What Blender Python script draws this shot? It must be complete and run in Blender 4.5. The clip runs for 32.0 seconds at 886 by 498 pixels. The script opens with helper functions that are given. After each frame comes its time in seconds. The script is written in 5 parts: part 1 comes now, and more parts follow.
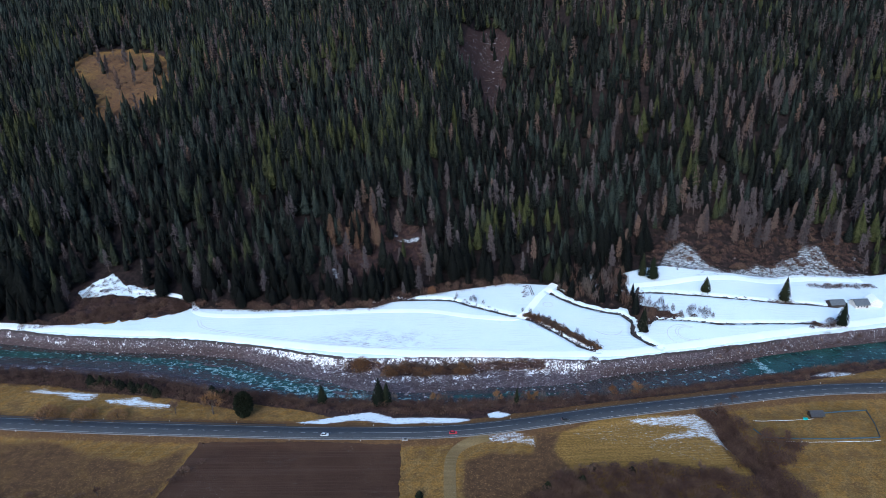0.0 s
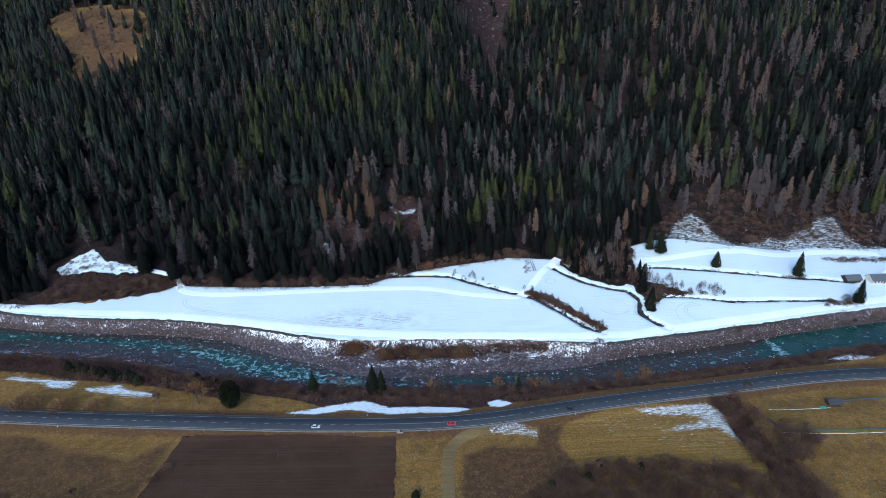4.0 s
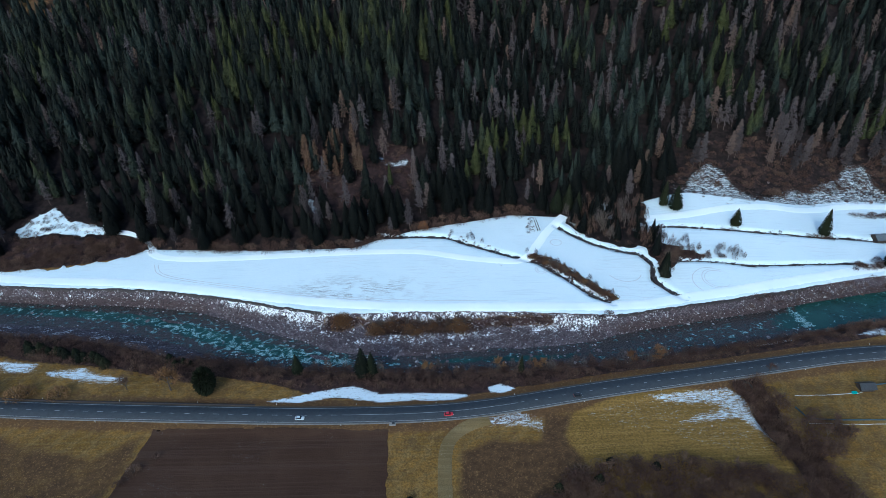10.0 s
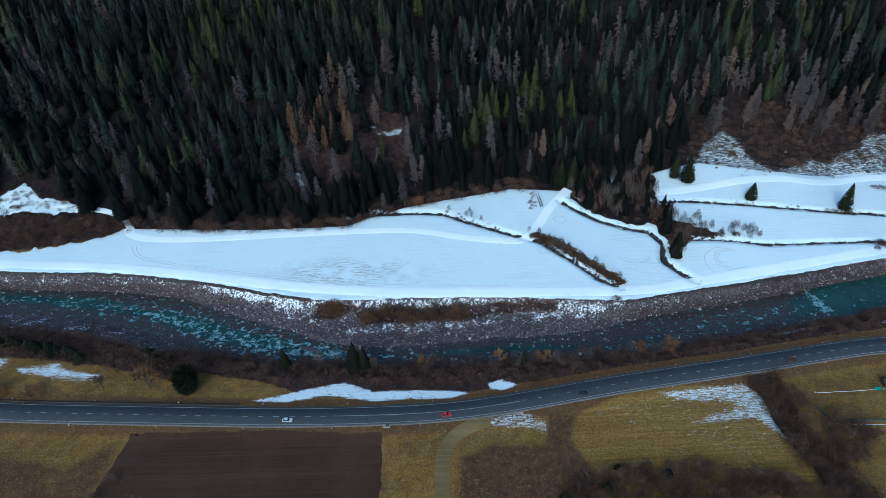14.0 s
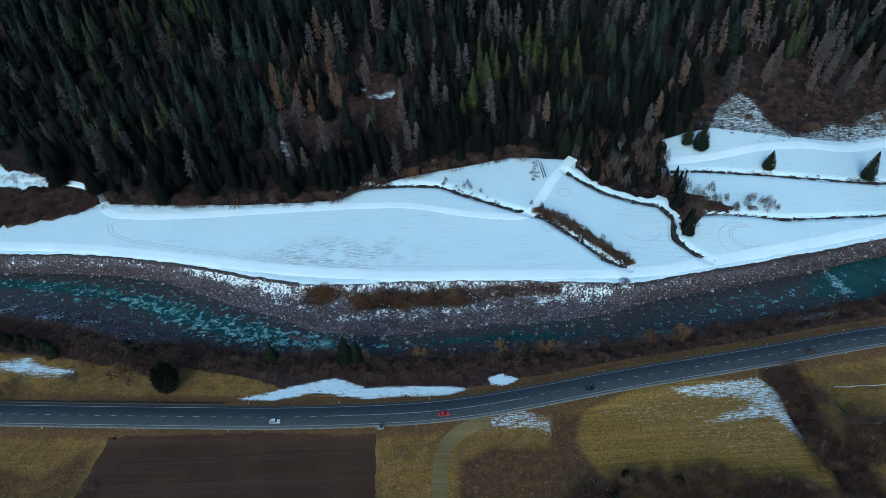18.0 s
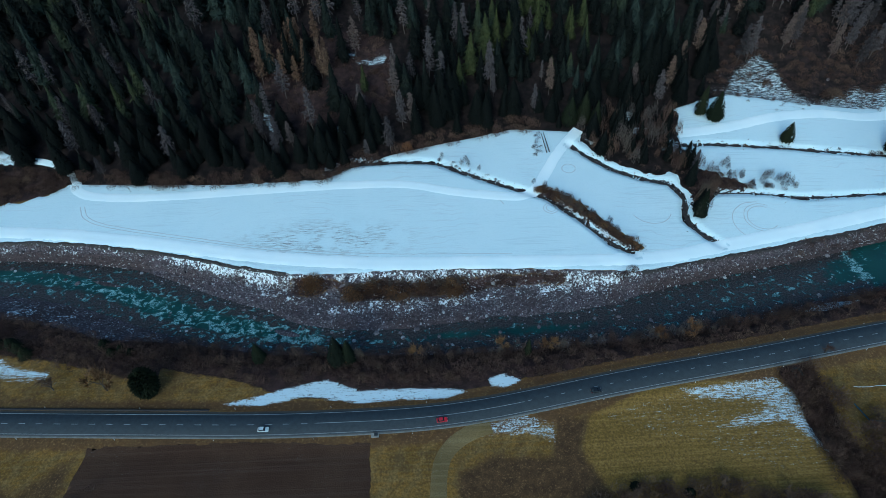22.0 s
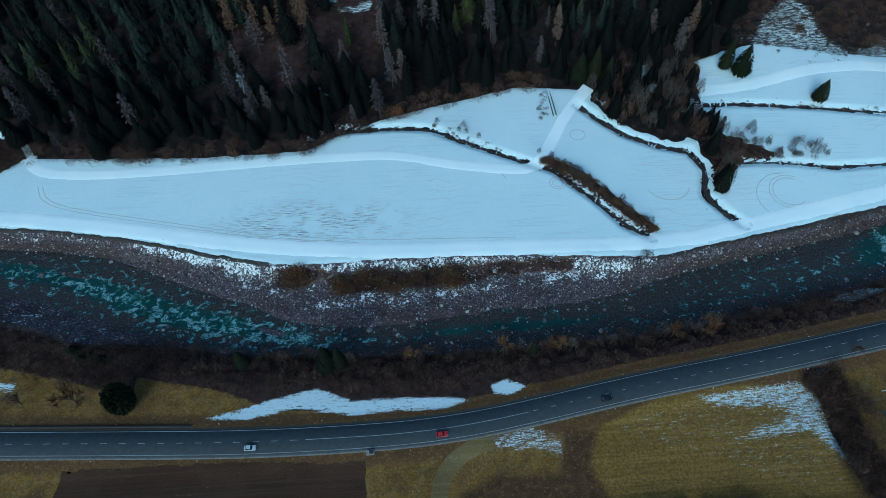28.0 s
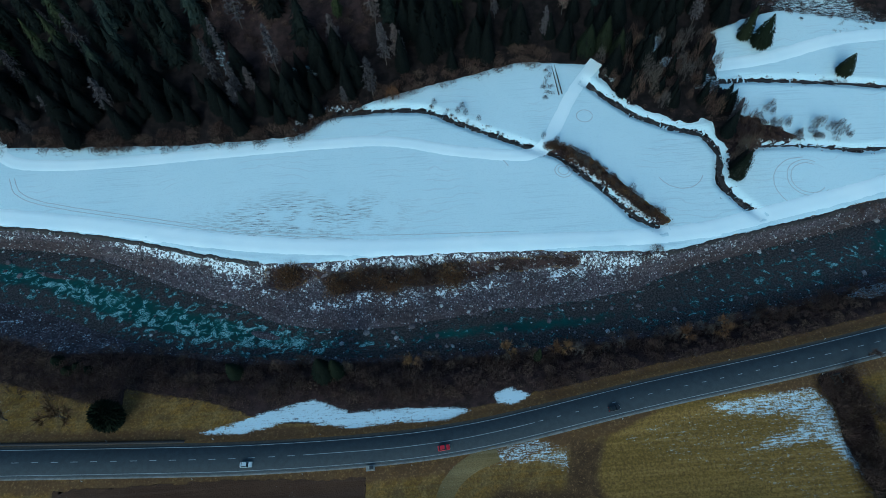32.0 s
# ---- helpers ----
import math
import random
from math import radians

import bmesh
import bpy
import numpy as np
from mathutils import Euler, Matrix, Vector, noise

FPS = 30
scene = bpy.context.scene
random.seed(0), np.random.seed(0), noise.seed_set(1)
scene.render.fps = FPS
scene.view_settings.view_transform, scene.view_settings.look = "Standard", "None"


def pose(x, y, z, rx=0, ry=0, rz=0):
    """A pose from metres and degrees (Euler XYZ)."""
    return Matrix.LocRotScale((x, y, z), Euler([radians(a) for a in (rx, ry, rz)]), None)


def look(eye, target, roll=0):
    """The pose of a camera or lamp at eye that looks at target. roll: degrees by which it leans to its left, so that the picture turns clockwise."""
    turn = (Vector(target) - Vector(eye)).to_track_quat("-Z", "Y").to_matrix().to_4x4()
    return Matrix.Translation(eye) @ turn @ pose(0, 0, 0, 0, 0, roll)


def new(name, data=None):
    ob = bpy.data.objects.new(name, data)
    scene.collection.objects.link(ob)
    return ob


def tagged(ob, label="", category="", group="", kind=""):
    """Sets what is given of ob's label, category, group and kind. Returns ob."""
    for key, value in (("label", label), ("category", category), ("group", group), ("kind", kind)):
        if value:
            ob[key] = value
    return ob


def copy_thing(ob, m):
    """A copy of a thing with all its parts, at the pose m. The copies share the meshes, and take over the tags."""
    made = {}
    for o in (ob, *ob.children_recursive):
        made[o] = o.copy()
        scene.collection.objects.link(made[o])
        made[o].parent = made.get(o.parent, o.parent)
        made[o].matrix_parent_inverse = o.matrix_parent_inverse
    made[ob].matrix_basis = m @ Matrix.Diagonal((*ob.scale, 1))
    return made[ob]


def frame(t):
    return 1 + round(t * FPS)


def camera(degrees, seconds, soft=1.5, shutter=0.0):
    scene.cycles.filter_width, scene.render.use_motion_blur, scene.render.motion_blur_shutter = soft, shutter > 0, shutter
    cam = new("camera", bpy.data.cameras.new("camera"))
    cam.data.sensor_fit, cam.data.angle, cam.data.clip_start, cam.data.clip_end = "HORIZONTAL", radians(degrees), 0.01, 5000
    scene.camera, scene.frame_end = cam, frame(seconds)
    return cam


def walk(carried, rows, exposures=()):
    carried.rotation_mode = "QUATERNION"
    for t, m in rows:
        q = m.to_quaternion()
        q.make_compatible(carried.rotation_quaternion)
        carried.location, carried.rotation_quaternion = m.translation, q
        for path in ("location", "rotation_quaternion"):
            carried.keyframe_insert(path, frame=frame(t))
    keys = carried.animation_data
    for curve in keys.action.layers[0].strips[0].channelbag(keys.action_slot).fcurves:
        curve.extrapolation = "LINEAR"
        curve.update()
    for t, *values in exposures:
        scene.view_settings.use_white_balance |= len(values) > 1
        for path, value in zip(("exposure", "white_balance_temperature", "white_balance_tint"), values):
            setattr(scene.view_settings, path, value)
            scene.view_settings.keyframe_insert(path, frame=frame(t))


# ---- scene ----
cam = camera(71.4, 32.0, soft=0.55)
METRES, EYE, TILT, LEAN, TURN = 200.0, 189.0, -30.0, 3.4, -1.9
ROWS = [
    (0.0, 0.0, 0.0, 0.0, -0.55, 9.4, -3.31),
    (0.5, -0.0001, 0.0112, 0.0076, -0.58, 9.08, -3.3),
    (1.0, -0.0003, 0.0227, 0.0155, -0.6, 8.62, -3.29),
    (1.5, -0.0003, 0.0346, 0.0239, -0.62, 8.07, -3.27),
    (2.0, -0.0006, 0.0466, 0.0324, -0.64, 7.52, -3.25),
    (2.5, -0.0009, 0.059, 0.0407, -0.65, 7.0, -3.22),
    (3.0, -0.0011, 0.0717, 0.0495, -0.67, 6.5, -3.2),
    (3.5, -0.0014, 0.0843, 0.0584, -0.7, 6.0, -3.17),
    (5.5, -0.0033, 0.1365, 0.0953, -0.83, 3.77, -3.04),
    (6.0, -0.0032, 0.1496, 0.1044, -0.84, 3.22, -3.03),
    (6.5, -0.0032, 0.1628, 0.1132, -0.86, 2.64, -3.0),
    (7.0, -0.0033, 0.176, 0.1221, -0.89, 2.06, -2.99),
    (7.5, -0.004, 0.1897, 0.1302, -0.94, 1.5, -2.98),
    (8.0, -0.0034, 0.2027, 0.1392, -0.94, 0.93, -2.96),
    (8.5, -0.0038, 0.2163, 0.1483, -0.98, 0.38, -2.94),
    (9.0, -0.0039, 0.2297, 0.1572, -1.02, -0.19, -2.9),
    (9.5, -0.0037, 0.243, 0.166, -1.04, -0.76, -2.9),
    (10.0, -0.0041, 0.2565, 0.175, -1.09, -1.34, -2.88),
    (10.5, -0.0042, 0.2698, 0.1837, -1.13, -1.91, -2.87),
    (11.0, -0.0042, 0.2832, 0.1924, -1.15, -2.49, -2.84),
    (11.5, -0.0043, 0.2967, 0.2015, -1.19, -3.07, -2.81),
    (12.0, -0.0043, 0.3101, 0.2102, -1.23, -3.62, -2.79),
    (12.5, -0.0044, 0.3235, 0.219, -1.26, -4.19, -2.76),
    (13.0, -0.0044, 0.3369, 0.2274, -1.29, -4.75, -2.72),
    (13.5, -0.0044, 0.3502, 0.2364, -1.33, -5.33, -2.69),
    (14.0, -0.0041, 0.3637, 0.245, -1.36, -5.89, -2.66),
    (14.5, -0.004, 0.3771, 0.2537, -1.39, -6.53, -2.63),
    (16.5, -0.0032, 0.432, 0.2912, -1.51, -9.38, -2.52),
    (17.0, -0.0032, 0.4452, 0.2985, -1.56, -9.96, -2.48),
    (17.5, -0.0033, 0.4585, 0.3071, -1.62, -10.58, -2.45),
    (18.0, -0.0033, 0.4716, 0.3153, -1.66, -11.17, -2.41),
    (18.5, -0.0033, 0.4849, 0.3239, -1.7, -11.77, -2.38),
    (19.0, -0.0028, 0.4982, 0.3318, -1.74, -12.34, -2.34),
    (19.5, -0.0034, 0.5112, 0.3406, -1.82, -12.97, -2.3),
    (20.0, -0.0037, 0.5246, 0.3494, -1.9, -13.65, -2.28),
    (20.5, -0.003, 0.5376, 0.3573, -1.92, -14.3, -2.23),
    (21.0, -0.0041, 0.5506, 0.3659, -2.0, -14.98, -2.2),
    (21.5, -0.0049, 0.5639, 0.3747, -2.08, -15.66, -2.18),
    (22.0, -0.0047, 0.5768, 0.3828, -2.13, -16.32, -2.14),
    (22.5, -0.0051, 0.5892, 0.3914, -2.19, -16.98, -2.12),
    (23.0, -0.0058, 0.6024, 0.3996, -2.28, -17.63, -2.1),
    (23.5, -0.0057, 0.6154, 0.4078, -2.33, -18.29, -2.07),
    (24.0, -0.0064, 0.6286, 0.4164, -2.41, -18.96, -2.05),
    (24.5, -0.0068, 0.6418, 0.4249, -2.47, -19.65, -2.01),
    (25.0, -0.007, 0.6548, 0.4334, -2.55, -20.34, -1.98),
    (25.5, -0.0072, 0.6678, 0.4416, -2.6, -21.04, -1.94),
    (27.5, -0.0064, 0.7197, 0.4747, -2.79, -23.84, -1.73),
    (28.0, -0.0066, 0.7326, 0.4827, -2.85, -24.54, -1.69),
    (28.5, -0.0066, 0.7455, 0.4911, -2.91, -25.22, -1.64),
    (29.0, -0.0068, 0.7583, 0.4993, -2.98, -25.92, -1.59),
    (29.5, -0.0071, 0.7712, 0.5078, -3.05, -26.62, -1.55),
    (30.0, -0.0074, 0.7841, 0.5161, -3.12, -27.32, -1.52),
    (30.5, -0.0077, 0.797, 0.5243, -3.2, -28.01, -1.48),
    (31.0, -0.008, 0.8097, 0.5326, -3.26, -28.73, -1.42),
    (31.5, -0.0082, 0.8225, 0.5408, -3.34, -29.47, -1.36),
    (32.0, -0.0087, 0.8352, 0.5491, -3.43, -30.2, -1.33),
]
EXPOSURES = [(0.0, 1.10, 5300, 10), (6.0, 0.94, 5260, 3), (13.0, 0.68, 5060, -3), (19.0, 0.47, 4880, -11), (25.0, 0.3, 4700, -15), (32.0, 0.15, 4600, -18)]
walk(cam, [(t, pose(0, 0, EYE, TILT, LEAN, TURN) @ pose(METRES * x, METRES * y, METRES * z, 90 + pitch, roll, yaw)) for t, x, y, z, yaw, pitch, roll in ROWS], EXPOSURES)

# ---- sky and sun: an overcast late afternoon, the valley in the shade ----
world = bpy.data.worlds.new("sky")
scene.world = world
world.use_nodes = True
wn_ = world.node_tree.nodes
sky = wn_.new("ShaderNodeTexSky")
sky.sky_type = "NISHITA"
sky.sun_disc = False
sky.sun_elevation = radians(24)
sky.sun_rotation = radians(200)
sky.dust_density = 2.0
world.node_tree.links.new(sky.outputs[0], wn_["Background"].inputs[0])
wn_["Background"].inputs[1].default_value = 0.12
sun = new("sun", bpy.data.lights.new("sun", "SUN"))
sun.data.energy = 0.9
sun.data.angle = radians(25)
sun.data.color = (1.0, 0.96, 0.9)
sun.matrix_world = look((0, 0, 400), (0 + 60, 0 + 165, 400 - 120))


# ---- materials ----
class Nodes:
    """A small helper round one node tree."""

    def __init__(self, name, rough=0.8, spec=0.3):
        self.mat = bpy.data.materials.new(name)
        self.mat.use_nodes = True
        self.tree = self.mat.node_tree
        self.bsdf = self.tree.nodes["Principled BSDF"]
        self.bsdf.inputs["Roughness"].default_value = rough
        self.bsdf.inputs["Specular IOR Level"].default_value = spec
        self.geo = self.add("ShaderNodeNewGeometry")

    def add(self, kind, **inputs):
        n = self.tree.nodes.new(kind)
        for k, v in inputs.items():
            self.put(n.inputs[k.replace("_", " ")], v)
        return n

    def put(self, socket, v):
        if hasattr(v, "links"):
            self.tree.links.new(v, socket)
        else:
            socket.default_value = v

    def scaled(self, sx, sy, sz=1.0, turn=0.0):
        n = self.add("ShaderNodeMapping")
        n.inputs["Scale"].default_value = (sx, sy, sz)
        n.inputs["Rotation"].default_value = (0, 0, radians(turn))
        self.put(n.inputs["Vector"], self.geo.outputs["Position"])
        return n.outputs[0]

    def noise(self, scale=1.0, detail=4.0, where=None, rough=0.55):
        n = self.add("ShaderNodeTexNoise")
        n.inputs["Scale"].default_value = scale
        n.inputs["Detail"].default_value = detail
        n.inputs["Roughness"].default_value = rough
        self.put(n.inputs["Vector"], where if where is not None else self.geo.outputs["Position"])
        return n.outputs[0]

    def ramp(self, fac, lo, hi):
        n = self.add("ShaderNodeMapRange")
        n.interpolation_type = "SMOOTHSTEP"
        self.put(n.inputs["Value"], fac)
        n.inputs["From Min"].default_value = lo
        n.inputs["From Max"].default_value = hi
        return n.outputs[0]

    def math(self, op, a, b=0.0):
        n = self.add("ShaderNodeMath")
        n.operation = op
        self.put(n.inputs[0], a)
        self.put(n.inputs[1], b)
        return n.outputs[0]

    def mix(self, fac, a, b):
        n = self.add("ShaderNodeMix")
        n.data_type = "RGBA"
        self.put(n.inputs[0], fac)
        for s, v in ((n.inputs[6], a), (n.inputs[7], b)):
            self.put(s, v if hasattr(v, "links") else (*v, 1.0))
        return n.outputs[2]

    def attr(self, name):
        n = self.add("ShaderNodeAttribute")
        n.attribute_name = name
        return n.outputs["Fac"]

    def tint(self):
        """A random number for each thing, or for each plant of a joined wood."""
        return self.math("FRACT", self.math("ADD", self.attr("tint"), self.add("ShaderNodeObjectInfo").outputs["Random"]))

    def bump(self, height, strength=0.5, distance=0.1):
        n = self.add("ShaderNodeBump")
        n.inputs["Strength"].default_value = strength
        n.inputs["Distance"].default_value = distance
        self.put(n.inputs["Height"], height)
        self.put(self.bsdf.inputs["Normal"], n.outputs[0])

    def done(self, colour):
        self.put(self.bsdf.inputs["Base Color"], colour if hasattr(colour, "links") else (*colour, 1.0))
        return self.mat


def plain(name, colour, rough=0.7, spec=0.3, metal=0.0, vary=0.25, scale=3.0):
    """A surface of one colour with grain and stains."""
    m = Nodes(name, rough, spec)
    m.bsdf.inputs["Metallic"].default_value = metal
    dark = tuple(c * (1 - vary) for c in colour)
    light = tuple(min(1.0, c * (1 + vary)) for c in colour)
    f = m.math("MULTIPLY", m.math("ADD", m.noise(scale, 5), m.noise(scale * 7, 3)), 0.5)
    return m.done(m.mix(m.ramp(f, 0.35, 0.65), dark, light))


def ground_material():
    m = Nodes("ground_cover", 0.9, 0.15)
    n1, n2, n3 = m.noise(0.03, 5), m.noise(0.35, 5), m.noise(3.0, 4)
    stripes = m.noise(1.0, 3, m.scaled(0.02, 0.9, 0.1, 4))
    grass = m.mix(m.ramp(n1, 0.35, 0.68), (0.155, 0.086, 0.014), (0.25, 0.139, 0.029))
    grass = m.mix(m.math("MULTIPLY", m.ramp(n2, 0.4, 0.7), 0.55), grass, (0.08, 0.055, 0.022))
    grass = m.mix(m.math("MULTIPLY", m.ramp(stripes, 0.45, 0.62), 0.35), grass, (0.2, 0.145, 0.055))
    grass = m.mix(m.math("MULTIPLY", m.ramp(n3, 0.45, 0.75), 0.4), grass, (0.05, 0.04, 0.016))
    mown = m.add("ShaderNodeTexWave", Scale=0.11, Distortion=7.0, Detail=3.0)
    m.put(mown.inputs["Vector"], m.scaled(0.35, 1.0, 0.1, 12))
    grass = m.mix(m.math("MULTIPLY", m.ramp(mown.outputs["Fac"], 0.55, 0.95), 0.3), grass, (0.21, 0.15, 0.06))
    grass = m.mix(m.math("MULTIPLY", m.ramp(m.noise(0.09, 5, rough=0.65), 0.48, 0.62), 0.55), grass, (0.075, 0.048, 0.022))
    grass = m.mix(m.math("MULTIPLY", m.ramp(m.math("ADD", m.attr("verge"), m.math("MULTIPLY", n2, 0.5)), 0.5, 1.1), 0.75), grass, (0.078, 0.041, 0.022))
    soft = m.math("MULTIPLY", m.math("SUBTRACT", m.noise(0.12, 6, rough=0.65), 0.5), 1.4)
    straw = m.mix(m.ramp(m.noise(1.0, 4, m.scaled(0.03, 1.1, 0.1, 7), 0.6), 0.38, 0.68), (0.185, 0.112, 0.022), (0.275, 0.168, 0.042))
    straw = m.mix(m.math("MULTIPLY", m.ramp(n3, 0.42, 0.7), 0.5), straw, (0.085, 0.058, 0.022))
    grass = m.mix(m.ramp(m.math("ADD", m.attr("straw"), m.math("MULTIPLY", soft, 0.5)), 0.3, 0.7), grass, straw)
    soil = m.mix(m.ramp(m.math("ADD", m.math("MULTIPLY", n2, 0.5), m.math("MULTIPLY", n3, 0.5)), 0.4, 0.62), (0.046, 0.026, 0.014), (0.105, 0.060, 0.026))
    grass = m.mix(m.ramp(m.math("ADD", m.attr("soil"), m.math("MULTIPLY", soft, 0.6)), 0.25, 0.85), grass, soil)
    grain = m.noise(1.3, 6, rough=0.8)
    grass = m.mix(m.math("MULTIPLY", m.ramp(grain, 0.47, 0.6), 0.62), grass, (0.070, 0.037, 0.016))
    grass = m.mix(m.math("MULTIPLY", m.ramp(grain, 0.46, 0.36), 0.45), grass, (0.34, 0.21, 0.085))
    # near black: the shade between the trees is put into the floor colour
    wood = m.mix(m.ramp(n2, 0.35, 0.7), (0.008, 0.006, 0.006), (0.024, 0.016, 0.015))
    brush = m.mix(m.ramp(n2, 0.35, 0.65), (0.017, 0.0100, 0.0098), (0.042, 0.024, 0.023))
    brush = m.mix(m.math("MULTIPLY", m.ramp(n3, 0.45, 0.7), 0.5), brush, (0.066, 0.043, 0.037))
    cell = m.add("ShaderNodeTexVoronoi", Scale=1.5)
    m.put(cell.inputs["Vector"], m.geo.outputs["Position"])
    gravel = m.mix(m.ramp(cell.outputs["Distance"], 0.1, 0.6), (0.175, 0.150, 0.164), (0.050, 0.042, 0.047))
    gravel = m.mix(m.math("MULTIPLY", m.ramp(n2, 0.38, 0.68), 0.55), gravel, (0.100, 0.072, 0.086))
    wet = m.math("MAXIMUM", m.math("MULTIPLY", m.ramp(m.noise(0.055, 5, rough=0.65), 0.48, 0.62), 0.7), m.math("MULTIPLY", m.ramp(m.math("ADD", m.attr("dim"), m.math("MULTIPLY", n2, 0.5)), 0.45, 0.95), 0.85))
    gravel = m.mix(wet, gravel, m.mix(m.ramp(n3, 0.4, 0.65), (0.036, 0.025, 0.025), (0.084, 0.060, 0.060)))
    pick = m.add("ShaderNodeSeparateColor")
    m.put(pick.inputs[0], cell.outputs["Color"])
    gravel = m.mix(m.math("MULTIPLY", m.ramp(pick.outputs[0], 0.35, 0.0), 0.8), gravel, (0.022, 0.018, 0.021))
    gravel = m.mix(m.math("MULTIPLY", m.ramp(pick.outputs[0], 0.82, 0.95), m.ramp(cell.outputs["Distance"], 0.45, 0.25)), gravel, (0.36, 0.37, 0.39))
    lump = m.add("ShaderNodeTexVoronoi", Scale=1.25)
    m.put(lump.inputs["Vector"], m.scaled(1.0, 1.35, 0.2))
    lot = m.add("ShaderNodeSeparateColor")
    m.put(lot.inputs[0], lump.outputs["Color"])
    some = m.math("ADD", m.math("MULTIPLY", m.noise(0.16, 5, rough=0.65), 0.9), m.math("MULTIPLY", lot.outputs[1], 0.22))
    some = m.math("ADD", m.math("ADD", some, m.math("MULTIPLY", m.noise(1.7, 5, rough=0.8), 0.7)), m.math("MULTIPLY", m.attr("frost"), 0.42))
    frost = m.math("MULTIPLY", m.ramp(some, 1.17, 1.27), m.ramp(lump.outputs["Distance"], 0.95, 0.55))
    rag = m.math("MULTIPLY", m.math("SUBTRACT", m.noise(0.4, 4), 0.5), 0.8)
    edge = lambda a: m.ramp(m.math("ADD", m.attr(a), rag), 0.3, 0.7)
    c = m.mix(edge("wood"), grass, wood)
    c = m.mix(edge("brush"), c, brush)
    c = m.mix(edge("gravel"), c, gravel)
    c = m.mix(m.math("MULTIPLY", frost, m.ramp(m.attr("frost"), 0.05, 0.4)), c, (0.72, 0.76, 0.8))
    streak = m.noise(1.0, 6, m.scaled(0.34, 1.8, 0.1, -8), 0.75)
    left = m.math("ADD", m.math("ADD", m.math("MULTIPLY", streak, 0.52), m.math("MULTIPLY", m.noise(1.9, 5, rough=0.85), 0.48)), m.math("MULTIPLY", m.attr("thin"), 0.45))
    c = m.mix(m.ramp(left, 0.79, 0.90), c, (0.60, 0.69, 0.75))
    m.bump(m.math("ADD", m.math("MULTIPLY", n3, 0.4), m.math("MULTIPLY", cell.outputs["Distance"], m.attr("gravel"))), 0.6, 0.25)
    return m.done(c)


def snow_material(name, packed):
    m = Nodes(name, 0.55, 0.3)
    fine, broad = m.noise(2.2, 5), m.noise(0.06, 4)
    if packed:
        m.bump(m.noise(1.0, 4, m.scaled(0.6, 1.6)), 0.25, 0.08)
        return m.done(m.mix(m.ramp(broad, 0.35, 0.7), (0.79, 0.87, 0.905), (0.85, 0.91, 0.93)))
    c = m.mix(m.ramp(broad, 0.3, 0.7), (0.63, 0.745, 0.795), (0.66, 0.765, 0.81))
    c = m.mix(m.math("MULTIPLY", m.ramp(m.noise(1.0, 5, m.scaled(0.12, 0.9, 0.1, -6), 0.7), 0.5, 0.7), 0.10), c, (0.52, 0.58, 0.62))
    # thaw marks of an old mowing, where the grass shows in thin lines
    lines = m.noise(1.0, 5, m.scaled(0.16, 3.6, 0.1, 5), 0.7)
    spot = m.add("ShaderNodeVectorMath")
    spot.operation = "DISTANCE"
    m.put(spot.inputs[0], m.scaled(0.45, 1.6, 0.0))
    spot.inputs[1].default_value = (-18.0, 325 * 1.6, 0)
    near = m.math("SUBTRACT", 1.0, m.ramp(spot.outputs["Value"], 5.0, 25.0))
    worn = m.math("MULTIPLY", m.ramp(lines, 0.505, 0.58), m.math("MULTIPLY", near, m.ramp(m.noise(0.10, 3), 0.40, 0.55)))
    c = m.mix(worn, c, (0.15, 0.15, 0.15))
    rows_ = m.noise(1.0, 4, m.scaled(0.035, 1.9, 0.1, -3), 0.65)
    c = m.mix(m.math("MULTIPLY", m.ramp(rows_, 0.53, 0.60), m.math("MULTIPLY", m.ramp(m.noise(0.045, 3), 0.42, 0.62), 0.32)), c, (0.40, 0.49, 0.55))
    arcs = m.add("ShaderNodeTexWave", Scale=0.35, Distortion=9.0, Detail=2.0)
    arcs.wave_type = "RINGS"
    m.put(arcs.inputs["Vector"], m.scaled(0.22, 0.3, 0.0))
    c = m.mix(m.math("MULTIPLY", m.ramp(arcs.outputs["Fac"], 0.9, 1.0), m.math("MULTIPLY", m.ramp(m.noise(0.05, 2), 0.5, 0.62), 0.35)), c, (0.5, 0.54, 0.58))
    c = m.mix(m.math("MULTIPLY", m.ramp(m.noise(1.9, 6, rough=0.85), 0.5, 0.64), 0.5), c, (0.46, 0.56, 0.62))
    specks = m.ramp(m.noise(1.6, 6, rough=0.8), 0.60, 0.72)
    c = m.mix(m.math("MULTIPLY", specks, 0.4), c, (0.33, 0.36, 0.37))
    m.bump(m.math("ADD", fine, m.math("MULTIPLY", lines, 0.4)), 0.3, 0.08)
    return m.done(c)


